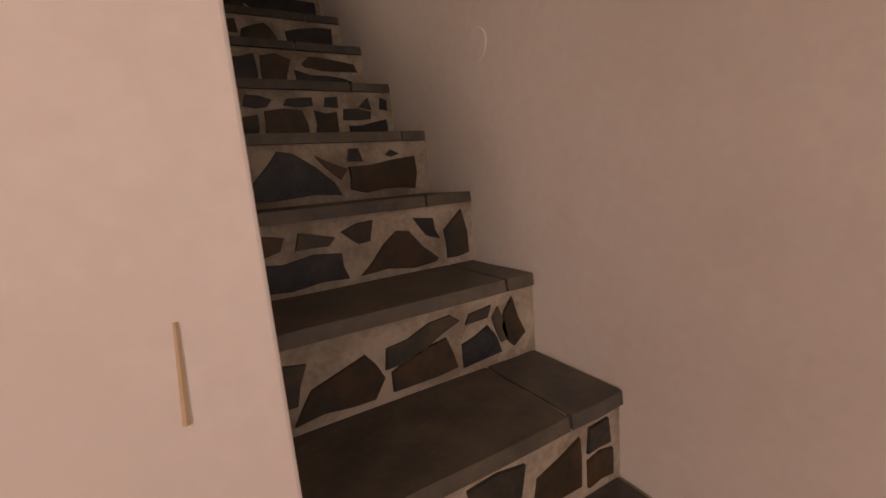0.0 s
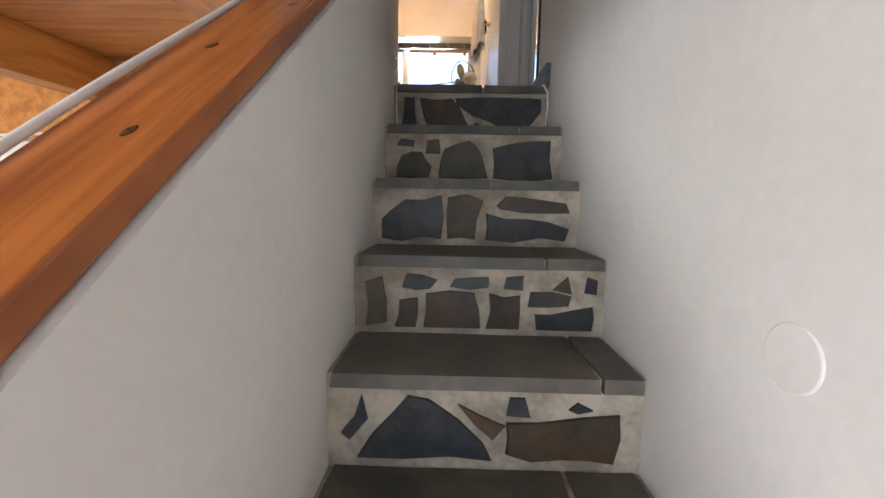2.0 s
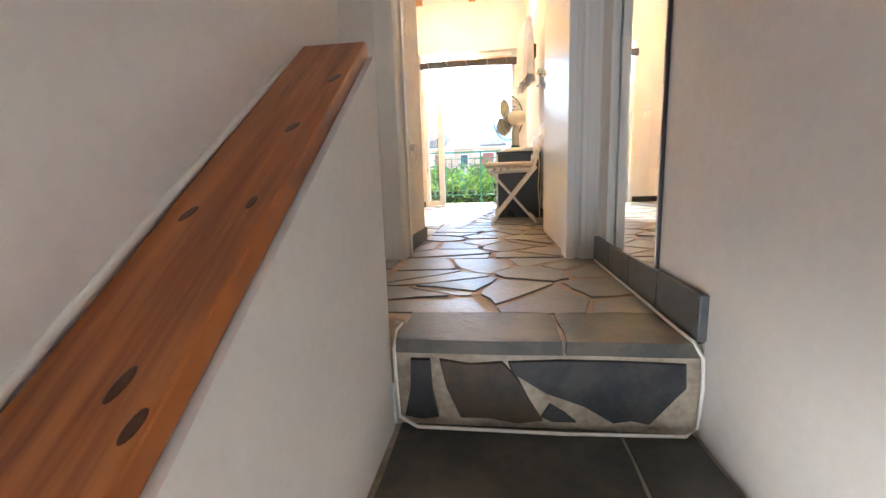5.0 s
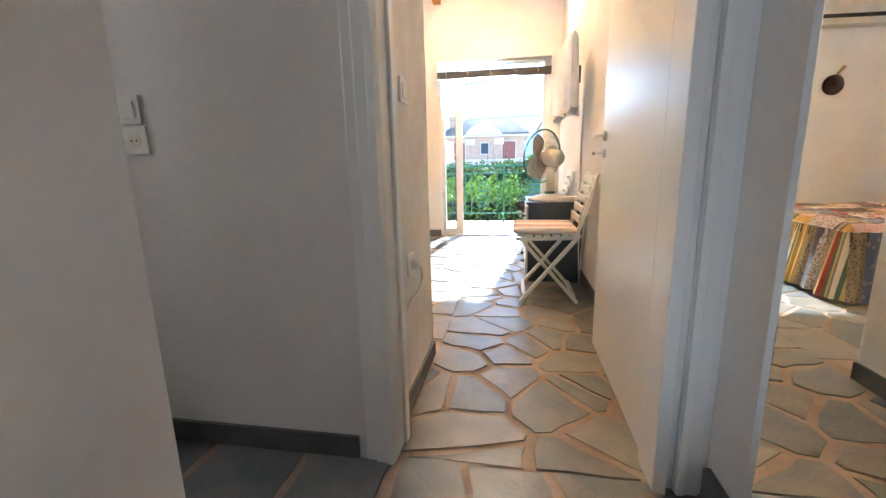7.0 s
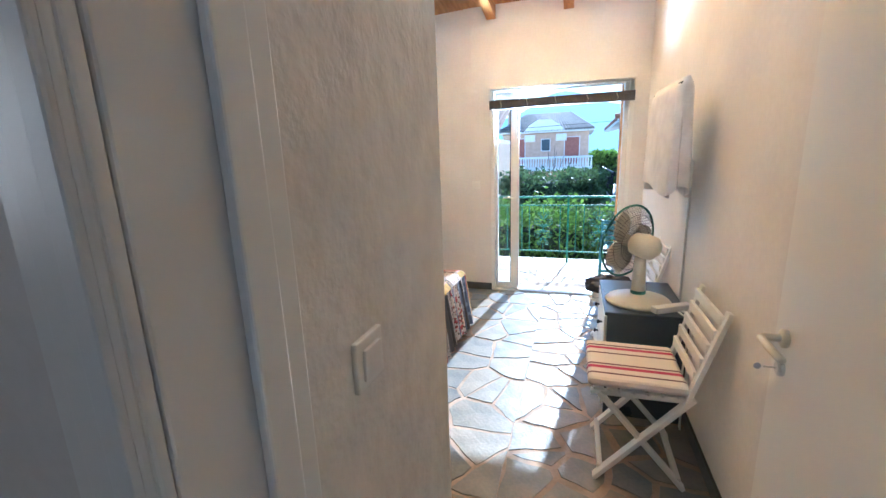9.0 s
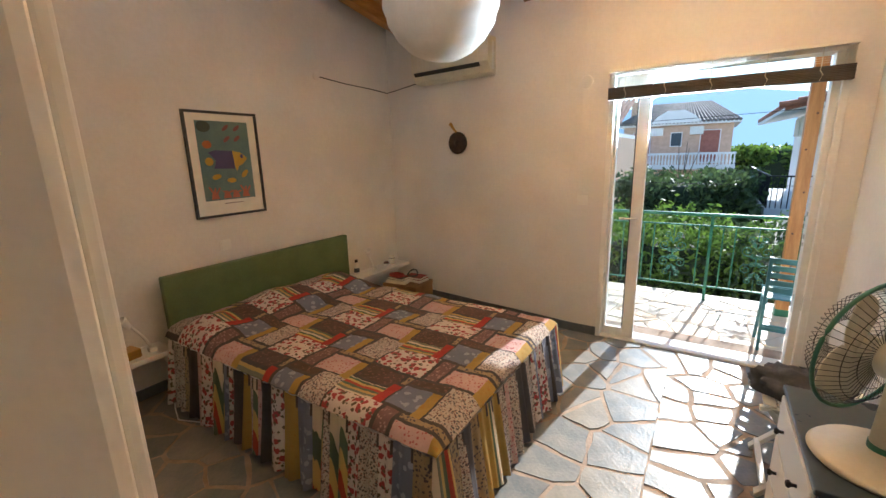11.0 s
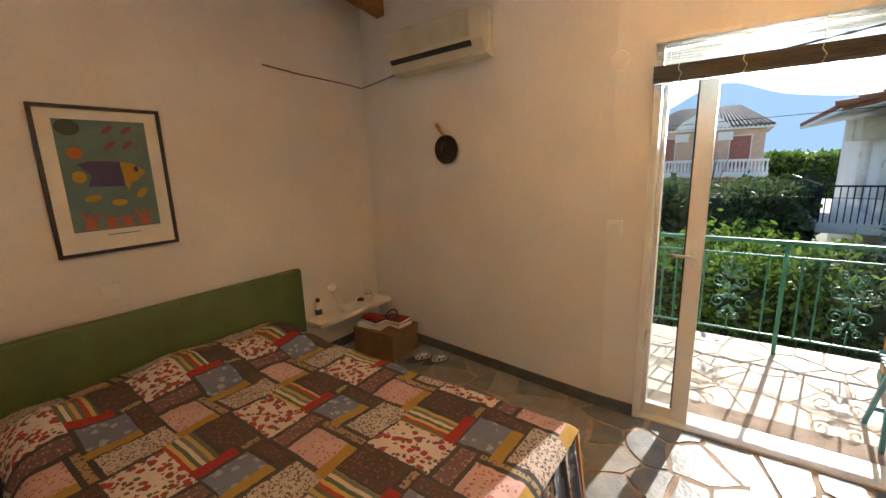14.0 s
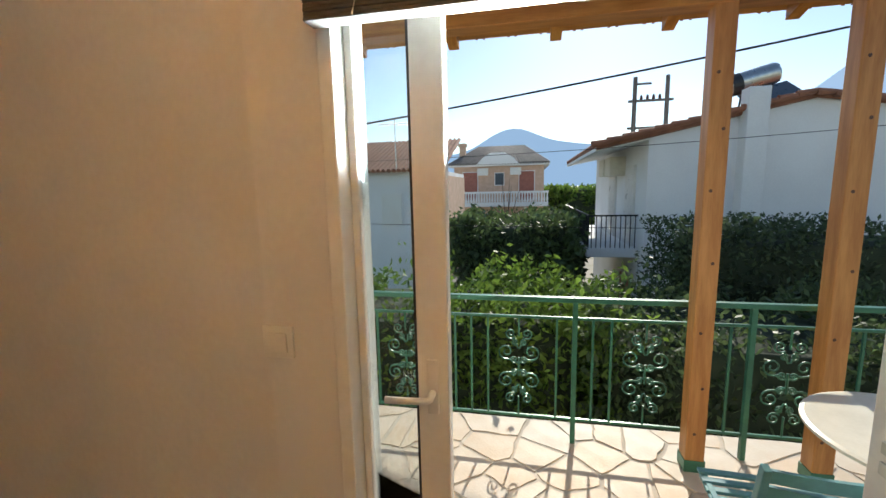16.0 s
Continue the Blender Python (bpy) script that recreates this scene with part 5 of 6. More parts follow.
def folding_chair(material, loc, rz, label, group, cushion):
    """Faces its own -x; crossed legs on both sides, slatted seat and back."""
    ob = thing("folding_chair", loc, label, "chair", group, rz)
    for s in (-0.19, 0.17):
        def bar(name, p, q, w):
            d = Vector(q) - Vector(p)
            m = Matrix.Translation(p) @ d.to_track_quat("Z", "Y").to_matrix().to_4x4()
            part(name, one_box(-w / 2, -0.010, 0, w / 2, 0.010, d.length, 0.003, m), material, ob)
        bar("front_leg", (-0.17, s, 0.006), (0.20, s, 0.46), 0.042)
        bar("rear_leg", (0.20, s + 0.022, 0.006), (-0.17, s + 0.022, 0.43), 0.042)
        bar("back_post", (0.17, s, 0.43), (0.29, s, 0.84), 0.042)
        bar("seat_rail", (-0.20, s + 0.0225, 0.425), (0.19, s + 0.0225, 0.435), 0.03)
    for k in range(7):
        x = -0.19 + k * 0.056
        part("seat_slat", one_box(x, -0.20, 0.442 + 0.006 * abs(k - 3) / 3, x + 0.044, 0.20, 0.456 + 0.006 * abs(k - 3) / 3, 0.003), material, ob)
    for k in range(5):
        z = 0.53 + k * 0.062
        x = 0.17 + (z - 0.43) * 0.293
        part("back_slat", one_box(x - 0.012, -0.185, z, x + 0.004, 0.185, z + 0.045, 0.003), material, ob)
    for x, z in ((-0.145, 0.035), (0.175, 0.035)):
        part("stretcher", one_box(x - 0.012, -0.18, z, x + 0.012, 0.18, z + 0.025, 0.003), material, ob)
    if cushion:
        bm = one_box(-0.215, -0.205, 0.464, 0.185, 0.205, 0.505, 0.018)
        cu = thing("seat_cushion", (loc[0], loc[1], loc[2]), "cream seat cushion with red and plum stripes", "cushion", "", rz)
        part("pad", bm, CUSHION, cu)
    return ob


folding_chair(PAINT, (0.385, 2.63, 0), 0, "white painted folding chair with crossed legs", "white folding chairs", True)
folding_chair(PAINT, (0.42, 3.86, 0), 0, "white folding chair under a heap of clothes", "white folding chairs", False)
bm = bmesh.new()
bmesh.ops.create_icosphere(bm, subdivisions=4, radius=1)
for v in bm.verts:
    v.co = Vector((v.co.x * 0.20, v.co.y * 0.17, max(v.co.z, -0.5) * 0.08 + 0.04)) * (0.85 + 0.22 * noise.noise(v.co * 2.2) + 0.14 * noise.noise(v.co * 9))
cl = thing("clothes_heap", (0.36, 3.82, 0.465), "heap of dark grey folded clothes on the chair", "clothes")
part("cloth", bm, CHARCOAL, cl, "", True)

tv = thing("television", (0.545, 3.20, 1.55), "wall television covered with a white cloth", "television", rz=4)
part("panel", one_box(-0.025, -0.26, -0.22, 0.025, 0.26, 0.22, 0.006), BLACK, tv)
part("bracket", one_box(0.025, -0.05, -0.06, 0.10, 0.05, 0.06, 0.004), IRON, tv)
cov = thing("cloth_cover", (0.545, 3.20, 1.55), "white cloth draped over the television", "cloth", rz=4)
bm = bmesh.new()
rows = []
n1 = 60
for i in range(n1 + 1):
    a = 2 * math.pi * i / n1
    col = []
    for j in range(12):
        f = j / 11
        ex, ey = (0.040 + 0.012 * f), (0.275 + 0.02 * f)
        sq = lambda v, p: math.copysign(abs(v) ** p, v)
        x, y = ex * sq(math.cos(a), 0.5), ey * sq(math.sin(a), 0.35)
        w = f * (0.012 * math.sin(a * 9) + 0.006 * math.sin(a * 17))
        col.append(bm.verts.new((x * (0.35 if j == 0 else 1) + w, y * (1 + w), 0.238 - 0.53 * f ** 1.0 + (0.03 * math.sin(a * 3) * f) - 0.0)))
    rows.append(col)
for a, b in zip(rows, rows[1:]):
    for j in range(11):
        bm.faces.new((a[j], b[j], b[j + 1], a[j + 1]))
bm.faces.new([r[0] for r in rows[:-1]])
part("sheet", bm, CLOTH, cov, "", True)
part("cable_trunk", one_box(-0.012, -0.014, 0.02, 0.0, 0.014, 1.40, 0.002), PLASTIC, thing("cable_duct", (XR, 3.30, 0), "white cable duct on the wall under the television", "cable duct"))

# ---- balcony ----
BZ = -0.05
balc = setting("balcony_floor", one_box(-3.6, YW + 0.22, -0.25, 3.2, 6.86, BZ - 0.006), PALE_GROUT, "pale crazy paved balcony floor", "balcony floor")
rail = thing("balcony_railing", (0, 6.62, BZ), "green painted iron railing with scrolled ornaments", "railing")
for za, zb, w in ((0.915, 0.945, 0.022), (0.805, 0.822, 0.010), (0.150, 0.166, 0.010)):
    part("rail", one_box(-3.5, -w, za, 3.1, w, zb, 0.004), GREEN_METAL, rail)


def spiral(cx, cz, r, turns, start, sgn):
    return [(cx + sgn * r * (1 - 0.82 * k / 26) * math.cos(start + turns * 2 * math.pi * k / 26), 0, cz + r * (1 - 0.82 * k / 26) * math.sin(start + turns * 2 * math.pi * k / 26)) for k in range(27)]


def ornament(x):
    bm = bmesh.new()
    cz = 0.485
    for sx in (-1, 1):
        for sz in (-1, 1):
            for (dx, dz, r) in ((0.078, 0.095, 0.056), (0.050, 0.215, 0.036), (0.028, 0.045, 0.024), (0.024, 0.160, 0.022)):
                pts = spiral(0, 0, r, 1.5, -2.4, 1)
                tube(bm, [(x + sx * (dx + p[0]), 0, cz + sz * (dz + p[2])) for p in pts], 0.0052, 6)
            tube(bm, [(x + sx * a, 0, cz + sz * b) for a, b in ((0.004, 0.02), (0.03, 0.045), (0.06, 0.042), (0.10, 0.05))], 0.0052, 6)
            tube(bm, [(x + sx * a, 0, cz + sz * b) for a, b in ((0.004, 0.12), (0.02, 0.15), (0.03, 0.19))], 0.0052, 6)
    for sz in (-1, 1):
        tube(bm, [(x, 0, cz + sz * 0.318), (x, 0, cz + sz * 0.20)], 0.006, 6)
    tube(bm, [(x, 0, cz - 0.06), (x, 0, cz + 0.06)], 0.007, 6)
    part("scroll", bm, GREEN_METAL, rail)


ORN = [-0.34 + 0.74 * k for k in range(-3, 5)]
for x in ORN:
    ornament(x)
for k in range(-31, 30):
    x = -0.005 + k * 0.1057
    if min(abs(x - o) for o in ORN) > 0.135:
        post = k % 9 == 0
        w = 0.014 if post else 0.0065
        part("post" if post else "bar", one_box(x - w, -w, 0.0 if post else 0.166, x + w, w, 0.915 if post else 0.805, 0.0), GREEN_METAL, rail)
for x in (0.635, 1.25):
    po = thing("timber_post", (x, 6.50, BZ), "varnished pine post carrying the balcony roof", "post", "balcony posts")
    part("shaft", one_box(-0.05, -0.05, 0.012, 0.05, 0.05, 2.60, 0.006), POST, po)
    part("shoe", one_box(-0.054, -0.054, 0, 0.054, 0.054, 0.07, 0.002), GREEN_METAL, po, "green metal shoe")
    for k in range(7):
        a = k * 0.33 + 0.2 + 0.05 * math.sin(k * 5 + x)
        part("knot", lathe(bmesh.new(), [(0.009, 0), (0.007, 0.001)], 10, Matrix.Translation((0.02 * math.sin(k * 3 + x * 9), -0.0502, a)) @ Matrix.Rotation(radians(90), 4, "X")), KNOT, po)

# balcony roof
porch = thing("balcony_roof", (0, YW + 0.22, 2.45), "lean-to roof of varnished pine under terracotta tiles", "roof")
py = lambda y: 0.52 - (y - 0.0) * 0.30
bm = bmesh.new()
for k in range(16):
    a = 0.0 + k * 0.10
    prism(bm, [(-3.6, a, py(a)), (3.2, a, py(a)), (3.2, a + 0.097, py(a + 0.097)), (-3.6, a + 0.097, py(a + 0.097))], (0, 0, 0.02))
part("boarding", bm, PLANK, porch)
for k in range(11):
    x = -3.3 + k * 0.62 + 0.03
    part("rafter", prism(bmesh.new(), [(x, 0, py(0) - 0.002), (x, 1.56, py(1.56) - 0.002), (x, 1.56, py(1.56) - 0.075), (x, 0, py(0) - 0.085)], (0.065, 0, 0)), BEAM, porch)
part("wall_plate", one_box(-3.6, 1.17, py(1.2) - 0.20, 3.2, 1.29, py(1.2) - 0.087, 0.004), PLANK, porch)
for k in range(34):
    x = -3.5 + k * 0.2
    bm = bmesh.new()
    rr = []
    for y in (-0.05, 1.64):
        rr.append([bm.verts.new((x + 0.085 * math.cos(a), y, py(y) + 0.022 + 0.06 * math.sin(a))) for a in [math.pi * i / 8 for i in range(9)]])
        rr.append([bm.verts.new((x + 0.070 * math.cos(a), y, py(y) + 0.022 + 0.047 * math.sin(a))) for a in [math.pi * i / 8 for i in range(9)]])
    for i in range(8):
        bm.faces.new((rr[0][i], rr[0][i + 1], rr[2][i + 1], rr[2][i])), bm.faces.new((rr[1][i], rr[1][i + 1], rr[3][i + 1], rr[3][i]))
        bm.faces.new((rr[2][i], rr[2][i + 1], rr[3][i + 1], rr[3][i]))
    part("tile_row", bm, TILE, porch)
    part("tile_channel", prism(bmesh.new(), [(x + 0.05, -0.05, py(-0.05) + 0.021), (x + 0.15, -0.05, py(-0.05) + 0.021), (x + 0.15, 1.62, py(1.62) + 0.021), (x + 0.05, 1.62, py(1.62) + 0.021)], (0, 0, 0.012)), TILE, porch)


def slat_chair(loc, rz):
    ob = thing("balcony_chair", loc, "teal painted slatted folding chair on the balcony", "chair", "", rz)
    for s in (-0.2, 0.2):
        def bar(name, p, q, w=0.028):
            d = Vector(q) - Vector(p)
            m = Matrix.Translation(p) @ d.to_track_quat("Z", "Y").to_matrix().to_4x4()
            part(name, one_box(-0.011, -w / 2, 0, 0.011, w / 2, d.length, 0.003, m), TEAL, ob)
        bar("front_leg", (s, -0.20, 0.0), (s, 0.12, 0.44))
        bar("back_post", (s * 0.95, 0.20, 0.0), (s * 0.95, 0.17, 0.36))
        bar("back_post", (s * 0.95, 0.17, 0.36), (s * 0.95, 0.27, 0.76))
        bar("seat_rail", (s * 0.9, -0.20, 0.42), (s * 0.9, 0.18, 0.41))
    for k in range(9):
        y = -0.205 + k * 0.043
        z = 0.432 - 0.02 * math.sin(math.pi * k / 8)
        part("seat_slat", one_box(-0.20, y, z, 0.20, y + 0.03, z + 0.012, 0.003), TEAL, ob)
    for k in range(5):
        z = 0.50 + k * 0.055
        y = 0.17 + (z - 0.36) * 0.25
        bm = bmesh.new()
        pr = []
        for i in range(9):
            x = -0.2 + 0.05 * i
            c = 0.02 * (1 - (x / 0.2) ** 2)
            pr.append((x, y + c))
        for p, q in zip(pr, pr[1:]):
            prism(bm, [(p[0], p[1], z), (q[0], q[1], z), (q[0], q[1] + 0.012, z), (p[0], p[1] + 0.012, z)], (0, 0, 0.036))
        part("back_slat", bm, TEAL, ob)
    for y, z in ((-0.12, 0.12), (0.19, 0.2)):
        part("stretcher", one_box(-0.19, y - 0.01, z, 0.19, y + 0.01, z + 0.026, 0.003), TEAL, ob)
    return ob


slat_chair((0.575, 5.585, BZ), 177).scale = (1.0, 1.0, 1.07)
tab = thing("round_table", (1.19, 5.84, BZ), "round cream metal table on the balcony", "table")
tab.scale = (1, 1, 0.9)
part("tabletop", lathe(bmesh.new(), [(0.37, 0.70), (0.385, 0.705), (0.385, 0.718), (0.37, 0.724), (0.001, 0.724)], 40), CREAM, tab)
for k in range(3):
    a = k * 2.1 + 0.4
    part("leg", tube(bmesh.new(), [(0.05 * math.cos(a), 0.05 * math.sin(a), 0.70), (0.06 * math.cos(a), 0.06 * math.sin(a), 0.35), (0.26 * math.cos(a), 0.26 * math.sin(a), 0.01)], 0.011, 8), CREAM, tab, "", True)

# ---- outdoors ----
GZ = -2.9
setting("ground", one_box(-3000, -3000, GZ - 1, 3000, 4000, GZ), EARTH, "garden ground of grass and earth", "ground")
setting("driveway", one_box(-5.5, 14, GZ, -3.0, 36, GZ + 0.02), ASPHALT, "pale concrete drive between the gardens", "road")
setting("outer_wall_below", one_box(-3.6, YW + 0.22, GZ, 3.2, 6.7, -0.25), HOUSE, "white rendered wall below the balcony", "wall")


def ridge(name, y, x0, x1, f, col, st, seed):
    bm = bmesh.new()
    n = 120
    top = [bm.verts.new((x0 + (x1 - x0) * k / n, y, f(x0 + (x1 - x0) * k / n) + 8 * noise.noise((k * 0.23, seed, 0)))) for k in range(n + 1)]
    bot = [bm.verts.new((x0 + (x1 - x0) * k / n, y, -60)) for k in range(n + 1)]
    for k in range(n):
        bm.faces.new((top[k], top[k + 1], bot[k + 1], bot[k]))
    setting(name, bm, haze_mat(name + "_haze", col, st), "mountain ridge with blue haze painted in", "mountain")


bump = lambda x, c, w, h: h * math.exp(-((x - c) / w) ** 2)
# Blue tints and emission strengths paint the haze over each ridge.
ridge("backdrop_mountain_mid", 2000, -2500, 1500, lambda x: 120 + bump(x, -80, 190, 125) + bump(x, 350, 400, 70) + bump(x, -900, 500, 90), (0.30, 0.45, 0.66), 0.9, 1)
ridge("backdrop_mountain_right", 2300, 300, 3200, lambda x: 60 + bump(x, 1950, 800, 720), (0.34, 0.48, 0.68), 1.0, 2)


def canopy(name, label, lo, hi, n, size, material, seed, lump=0.5, kind_of="hedge", core=True):
    """A clipped or loose mass of leaves with an uneven surface over a dark core that paints its inner shade."""
    rng = np.random.default_rng(seed)
    ob = thing(name, ((lo[0] + hi[0]) / 2, (lo[1] + hi[1]) / 2, GZ), label, kind_of)
    h = (np.array(hi) - np.array(lo)) / 2
    c = np.array([0, 0, (lo[2] + hi[2]) / 2 - GZ])
    d = rng.normal(size=(n, 3))
    d /= np.linalg.norm(d, axis=1)[:, None]
    p = np.sign(d) * np.abs(d) ** 0.55
    p /= np.maximum(np.abs(p).max(1), 0.75)[:, None]
    q = np.array([noise.noise(Vector(v) * 3.1 / max(1, 1) + Vector((seed, 0, 0))) + 0.5 * noise.noise(Vector(v) * 8) for v in p * h])
    p = p * (1 + (q[:, None] * lump * 0.35)) * rng.uniform(0.86, 1.02, size=(n, 1))
    lv = leaves("leaves", p * h + c, size, material, rng)
    lv.parent = ob
    tagged(lv, "", "", "", "stuff")
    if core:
        # Near-black solid behind the leaves, coloured as the shade between them.
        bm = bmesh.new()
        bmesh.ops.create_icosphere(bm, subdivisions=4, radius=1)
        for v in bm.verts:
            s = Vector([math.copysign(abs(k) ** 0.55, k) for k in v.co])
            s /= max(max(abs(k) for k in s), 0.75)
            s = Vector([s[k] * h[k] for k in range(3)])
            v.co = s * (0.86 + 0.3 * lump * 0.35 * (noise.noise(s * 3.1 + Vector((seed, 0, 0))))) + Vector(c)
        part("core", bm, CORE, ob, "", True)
    return ob


# Sun and half shade of these two shrubs are put into their leaf colours.
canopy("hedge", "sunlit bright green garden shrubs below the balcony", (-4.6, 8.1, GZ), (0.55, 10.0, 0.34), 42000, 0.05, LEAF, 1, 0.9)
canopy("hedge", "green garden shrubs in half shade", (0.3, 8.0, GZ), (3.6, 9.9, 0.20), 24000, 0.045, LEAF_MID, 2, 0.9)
canopy("hedge", "tall dark clipped cypress hedge", (1.75, 10.2, GZ), (8.0, 11.8, 0.98), 40000, 0.04, LEAF_DARK, 3, 0.25)
canopy("tree", "round olive green garden tree", (-2.2, 14.0, -2.2), (0.8, 17.2, 0.75), 16000, 0.085, LEAF_MID, 4, 0.8, "tree")
canopy("tree", "dark green orange tree", (-0.4, 15.2, -2.4), (1.2, 17.4, -0.1), 12000, 0.07, LEAF_DARK, 5, 0.8, "tree")
canopy("tree", "dark evergreen shrub before the far house", (-4.4, 30.0, GZ), (1.6, 34.0, -0.35), 9000, 0.13, LEAF_DARK, 6, 0.9, "tree")
canopy("tree", "distant light green trees", (1.2, 46, -2.5), (8, 52, 1.4), 9000, 0.25, LEAF, 7, 0.8, "tree")
bare = thing("bare_tree", (-1.75, 33, GZ), "thin bare tree before the peach house", "tree")
rng = random.Random(5)
bm = bmesh.new()
for k in range(9):
    a, l = rng.uniform(-0.8, 0.8), rng.uniform(2.5, 5.2)
    tube(bm, [(0, 0, 0.4), (a * 0.3, 0, l * 0.5), (a + rng.uniform(-.2, .2), rng.uniform(-.3, .3), l)], [0.05, 0.03, 0.012], 5)
part("branches", bm, BARK, bare)


def opening(house, x, y, z0, w, h, material, name="shutter", d=0.06):
    wn = part("window", one_box(x - w / 2 - 0.06, y - 0.05, z0 - 0.06, x + w / 2 + 0.06, y, z0 + h + 0.06), HOUSE, house)
    part(name, one_box(x - w / 2, y - 0.05 - d, z0, x + w / 2, y - 0.045, z0 + h), material, wn)


def tiled_roof(house, pts_low, pts_high, n, material):
    """Rows of round tiles running up a roof slope between two eave points and two ridge points."""
    a0, a1, b0, b1 = (Vector(p) for p in (*pts_low, *pts_high))
    bm = bmesh.new()
    for k in range(n):
        p, q = a0.lerp(a1, (k + 0.5) / n), b0.lerp(b1, (k + 0.5) / n)
        tube(bm, [p, q], (a1 - a0).length / n * 0.42, 7)
    f = [bm.verts.new(v) for v in (a0, a1, b1, b0)]
    bm.faces.new(f)
    tagged(part("roof", bm, material, house), kind="stuff")


# peach house at the end of the gardens
h1 = thing("peach_house", (-2.6, 37, GZ), "two-storey peach brick house with a white balustrade", "house")
part("wall", one_box(-3.5, 0, 0, 3.5, 8, 6.2), PEACH, h1)
part("eave", one_box(-3.9, -0.45, 6.15, 3.9, 8.4, 6.32, 0.02), HOUSE, h1)
tiled_roof(h1, ((-3.95, -0.5, 6.33), (3.95, -0.5, 6.33)), ((-2.0, 4, 8.0), (2.0, 4, 8.0)), 34, GREYTILE)
part("roof_side", prism(bmesh.new(), [(-3.9, -0.4, 6.33), (-3.9, 8.3, 6.33), (-2.0, 4, 7.95)], (0.1, 0, 0)), GREYTILE, h1)
part("roof_side", prism(bmesh.new(), [(3.9, -0.4, 6.33), (3.9, 8.3, 6.33), (2.0, 4, 7.95)], (-0.1, 0, 0)), GREYTILE, h1)
part("pediment", prism(bmesh.new(), [(-1.6, -0.6, 6.3), (1.6, -0.6, 6.3), (1.2, -0.6, 6.75), (0.55, -0.6, 7.15), (-0.55, -0.6, 7.15), (-1.2, -0.6, 6.75)], (0, 0.4, 0)), HOUSE, h1, "white curved pediment")
part("balcony", one_box(-3.9, -1.4, 3.05, 3.8, 0, 3.3, 0.02), HOUSE, h1)
bal = part("balustrade", box(box(bmesh.new(), -3.9, -1.4, 4.05, 3.8, -1.22, 4.2), -3.9, -1.4, 3.3, 3.8, -1.25, 3.38), HOUSE, h1)
for k in range(38):
    part("baluster", lathe(bmesh.new(), [(0.05, 3.38), (0.075, 3.55), (0.04, 3.85), (0.055, 4.05)], 6, Matrix.Translation((-3.8 + k * 0.203, -1.32, 0))), HOUSE, bal)
for x, w in ((-2.2, 1.5), (2.2, 1.5)):
    opening(h1, x, 0, 3.5, w * 0.75, 2.2, SHUTTER)
    opening(h1, x, 0, 0.3, w * 0.8, 2.2, SHUTTER)
opening(h1, 0.1, 0, 4.7, 0.65, 0.9, NAVY, "pane")
for x in (-1.2, 1.35):
    part("air_unit", one_box(x - 0.42, -0.35, 5.45, x + 0.42, 0, 6.0, 0.02), PLASTIC, h1)
part("chimney", box(one_box(-3.3, 1.5, 6.3, -2.8, 2.0, 7.9), -3.4, 1.4, 7.9, -2.7, 2.1, 8.15, 0.02), PEACH, h1)

# white neighbour with a gable
h2 = thing("white_house", (2.28, 14, GZ), "white rendered house with terracotta roof and balcony", "house")
bm = prism(bmesh.new(), [(0, 0, 0), (7.0, 0, 0), (7.0, 0, 5.5), (3.05, 0, 6.12), (0, 0, 5.48)], (0, 7, 0))
part("wall", bm, HOUSE, h2)
tiled_roof(h2, ((-1.1, -0.15, 5.33), (-1.1, 7, 5.33)), ((3.05, -0.15, 6.2), (3.05, 7, 6.2)), 32, TILE)
tiled_roof(h2, ((7.2, -0.15, 5.55), (7.2, 7, 5.55)), ((3.05, -0.15, 6.2), (3.05, 7, 6.2)), 32, TILE)
bm = bmesh.new()
for k in range(26):
    x = -1.05 + k * 0.32
    z = 5.36 + (x + 1.1) * 0.2096 if x < 3.05 else 6.22 - (x - 3.05) * 0.1566
    tube(bm, [(x - 0.17, -0.2, z - 0.01), (x + 0.17, -0.2, z + (0.04 if x < 3.05 else -0.04))], [0.075, 0.055], 7)
tagged(part("verge_tiles", bm, TILE, h2), kind="stuff")
part("soffit", prism(bmesh.new(), [(-1.1, 0.0, 5.22), (0.02, 0.0, 5.44), (0.02, 0, 5.52), (-1.1, 0, 5.30)], (0, 7, 0)), HOUSE, h2)
part("chimney_flue", one_box(1.72, -0.32, 0, 2.12, 0.02, 6.35, 0.02), HOUSE, h2, "white plastered flue")
part("balcony", one_box(-1.15, 0.6, 2.72, 0.0, 7.0, 2.95, 0.02), HOUSE, h2)
br = part("balcony_rail", box(box(bmesh.new(), -1.13, 0.62, 3.72, -1.09, 6.9, 3.76), -1.13, 0.60, 3.72, 0, 0.64, 3.76), IRON, h2, "black iron balcony rail")
for k in range(52):
    y = 0.62 + k * 0.12
    part("bar", one_box(-1.12, y, 2.95, -1.10, y + 0.02, 3.72), IRON, br)
for k in range(10):
    part("bar", one_box(-1.05 + k * 0.11, 0.61, 2.95, -1.03 + k * 0.11, 0.63, 3.72), IRON, br)
for y, z0, w, hh in ((1.4, 2.95, 0.9, 2.0), (3.6, 2.95, 0.9, 2.0), (1.6, 0.1, 0.9, 2.0)):
    wn = part("window", one_box(-0.06, y - w / 2, z0, 0, y + w / 2, z0 + hh), PVC if z0 > 1 else SHUTTER, h2)
    for k in range(12):
        part("slat", one_box(-0.075, y - w / 2 + 0.06, z0 + 0.1 + k * 0.15, -0.058, y + w / 2 - 0.06, z0 + 0.2 + k * 0.15), PVC if z0 > 1 else SHUTTER, wn)
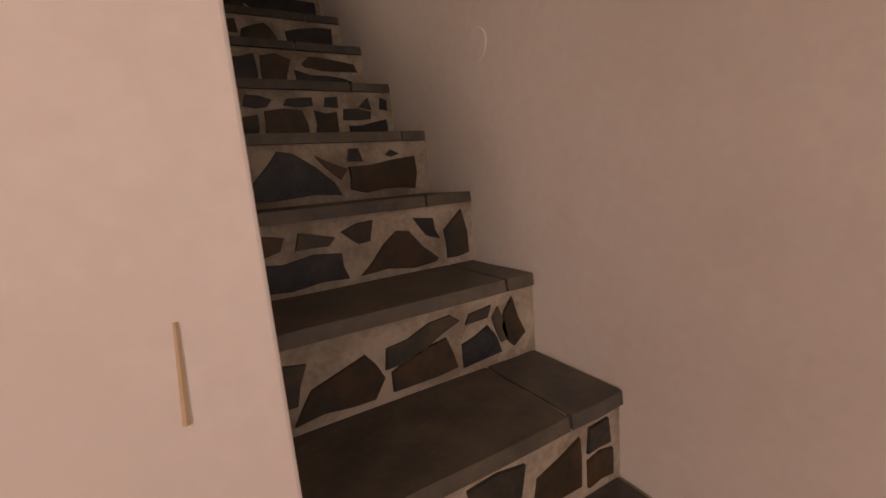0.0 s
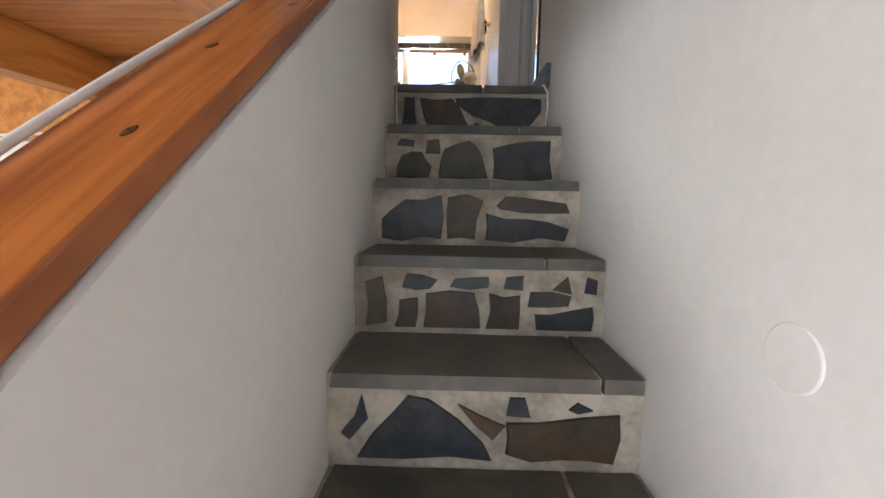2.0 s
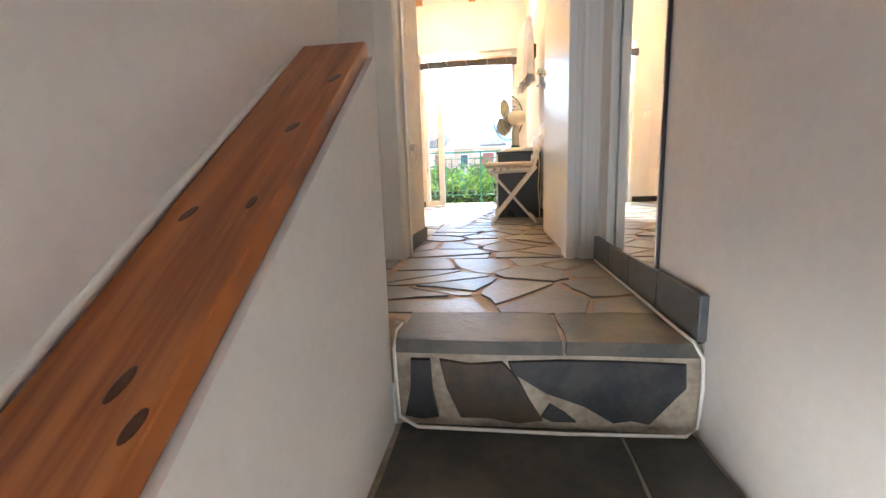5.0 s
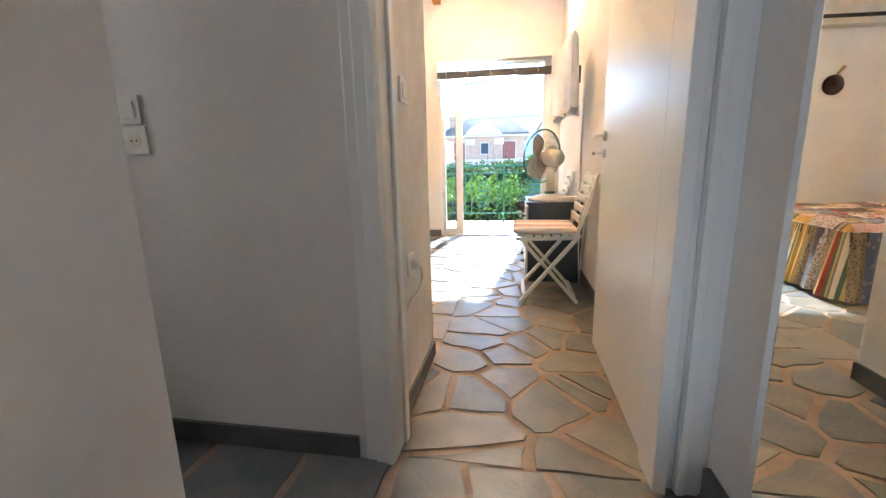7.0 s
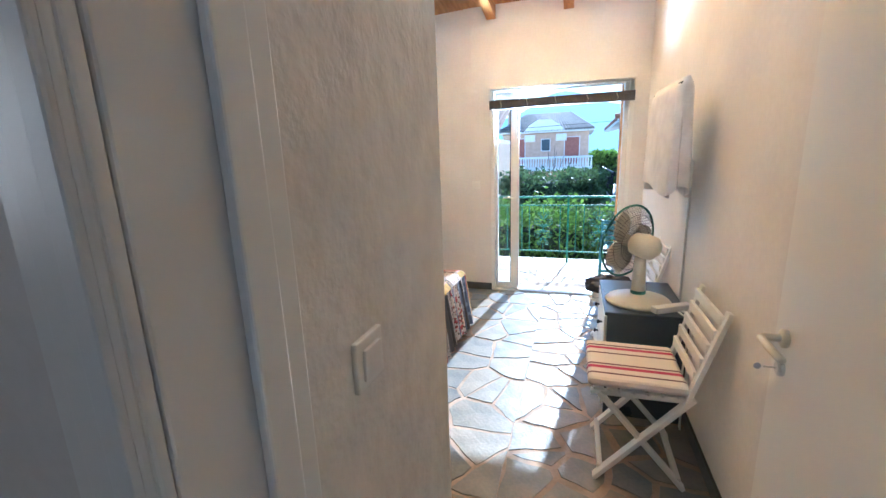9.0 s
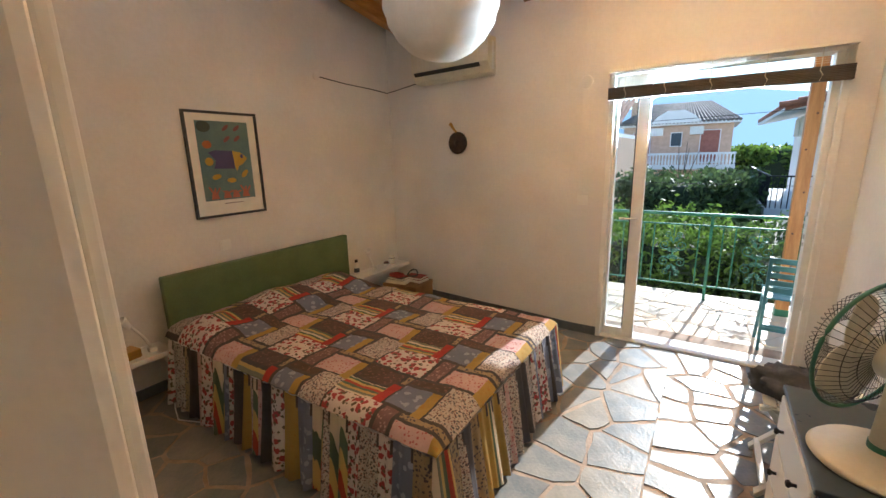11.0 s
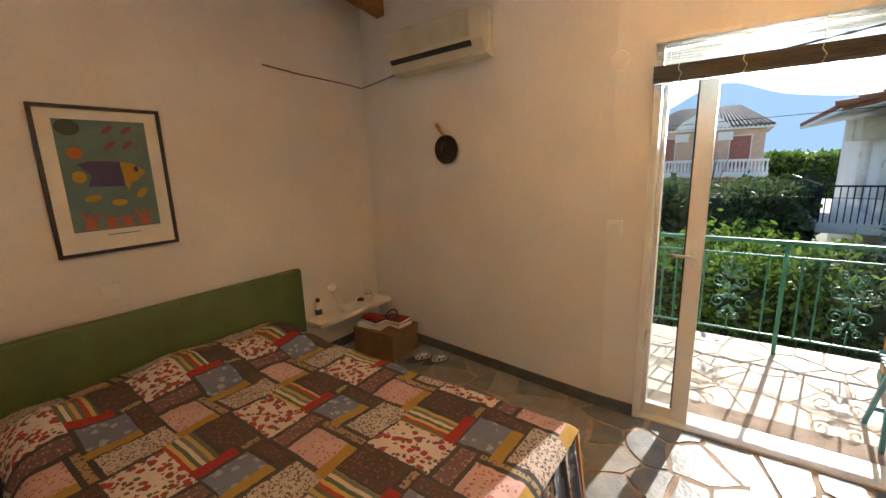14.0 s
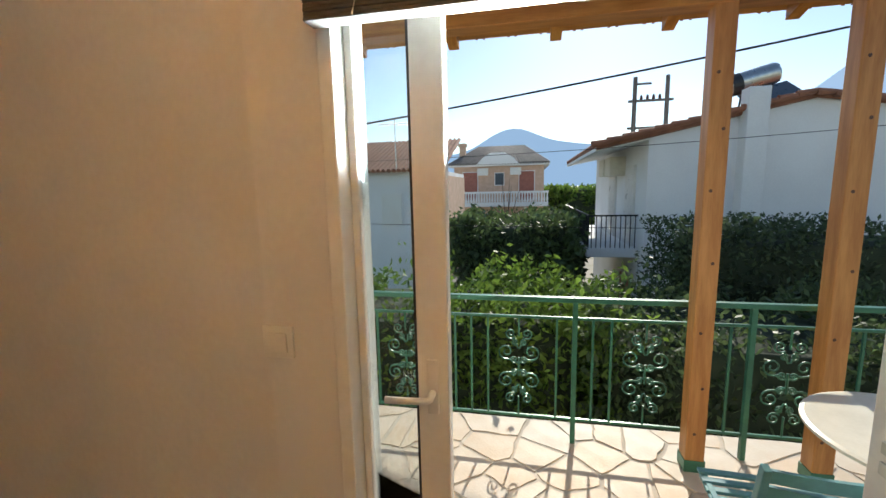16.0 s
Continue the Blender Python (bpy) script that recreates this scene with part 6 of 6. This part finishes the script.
for y in (2.4, 3.4):
    part("air_unit", one_box(-0.42, y - 0.4, 4.72, -0.02, y + 0.4, 5.22, 0.02), CREAM, h2)
sol = thing("solar_heater", (4.55, 14.4, GZ + 6.0), "solar water heater with grey tank and dark panel", "solar heater")
part("tank", lathe(bmesh.new(), [(0.05, -0.5), (0.2, -0.46), (0.22, -0.4), (0.22, 0.4), (0.2, 0.46), (0.05, 0.5)], 20, Matrix.Translation((-0.2, 0, 0.62)) @ Matrix.Rotation(radians(75), 4, "Y")), STEEL, sol, "", True)
part("band", lathe(bmesh.new(), [(0.226, -0.44), (0.226, -0.25)], 20, Matrix.Translation((-0.2, 0, 0.62)) @ Matrix.Rotation(radians(75), 4, "Y")), BLACK, sol)
part("panel", one_box(-0.5, -0.6, 0, 0.5, 0.6, 0.06, 0.01, Matrix.Translation((0.45, 0.3, 0.22)) @ Matrix.Rotation(radians(-14), 4, "Y") @ Matrix.Rotation(radians(35), 4, "X")), NAVY, sol)
for x, y in ((-0.45, 0), (0.1, 0), (0.4, 0.6)):
    part("strut", tube(bmesh.new(), [(x, y, -0.2), (x + 0.1, y, 0.5)], 0.02, 6), IRON, sol)

# white house seen through the narrow leaf
h3 = thing("low_white_house", (-8.2, 21, GZ), "white house with a terracotta roof beside the drive", "house")
part("wall", one_box(-4, 0, 0, 4.1, 8, 5.3), HOUSE, h3)
part("stone_corner", one_box(3.2, -0.03, 0, 4.13, 8, 5.1), PEACH, h3, "stone clad corner")
tiled_roof(h3, ((-4.3, -0.5, 5.25), (4.6, -0.5, 5.25)), ((-4.3, 4, 6.9), (4.6, 4, 6.9)), 40, TILE)
opening(h3, 2.2, 0, 3.0, 0.9, 1.3, PVC, "pane")
bm = bmesh.new()
ant = thing("antenna", (-5.6, 20.5, GZ + 5.3), "thin metal television antenna", "antenna")
tube(bm, [(0, 0, 0), (0, 0, 2.0)], 0.02, 6)
for k in range(7):
    tube(bm, [(-0.6 + k * 0.2, -0.25, 1.7), (-0.6 + k * 0.2, 0.25, 1.9)], 0.012, 4)
tube(bm, [(-0.7, 0, 1.8), (0.7, 0, 1.8)], 0.014, 5)
part("mast", bm, STEEL, ant)

wall = setting("wall_garden", one_box(-4.5, 27, GZ, 1.5, 27.2, GZ + 1.0), HOUSE, "white garden wall behind the trees", "wall")
pole = thing("power_pole", (5.12, 25, GZ), "twin grey utility pole with cross arms", "utility pole")
for x in (-0.70, 0.70):
    part("mast", tube(bmesh.new(), [(x, 0, 0), (x * 0.97, 0, 9.3)], [0.13, 0.09], 8), GREYWOOD, pole)
for z in (8.2, 7.0):
    part("cross_arm", one_box(-0.95, -0.05, z, 0.95, 0.05, z + 0.1), GREYWOOD, pole)
for k in range(4):
    part("insulator", lathe(bmesh.new(), [(0.05, 8.3), (0.07, 8.36), (0.04, 8.5), (0.001, 8.52)], 8, Matrix.Translation((-0.4 + k * 0.26, 0, 0))), DARKRED, pole)
part("top_arm", one_box(-0.75, -0.04, 8.95, 0.0, 0.04, 9.03), GREYWOOD, pole)


def wire(p, q, sag, r, label):
    p, q = Vector(p), Vector(q)
    pts = [p.lerp(q, k / 24) - Vector((0, 0, sag * 4 * (k / 24) * (1 - k / 24))) for k in range(25)]
    tagged(link_mesh("overhead_wire", tube(bmesh.new(), pts, r, 6), IRON, None), label, "wire", "overhead wires")


wire((-8.0, 12, 2.4), (8.0, 12, 4.45), 0.15, 0.018, "thick twisted black overhead cable")
wire((-6, 12, 2.15), (10, 12, 2.75), 0.2, 0.006, "thin black overhead wire on poles")
wire((-6, 12, 0.95), (8, 12, 0.75), 0.05, 0.006, "thin overhead wire across the garden")

# ---- paving pieces ----
pave(floor, (XL + 0.01, 1.8, -0.19, YW + 0.15), 0.25, 0.017, 0.0, 0.02, SLATE, 21)
pave(floor, (-0.19, YD + 0.02, XR - 0.005, YW - 0.005), 0.21, 0.026, 0.0, 0.02, SLATE, 22)
pave(floor, (-0.165, 0.085, XR - 0.02, YD + 0.02), 0.19, 0.024, 0.0, 0.02, SLATE, 23)
pave(balc, (-1.6, YW + 0.23, 2.2, 6.85), 0.25, 0.014, BZ, 0.02, PALE, 24)
pave(floor, (-1.19, 0.11, -0.19, YD), 0.3, 0.024, 0.0, 0.02, SLATE, 25)
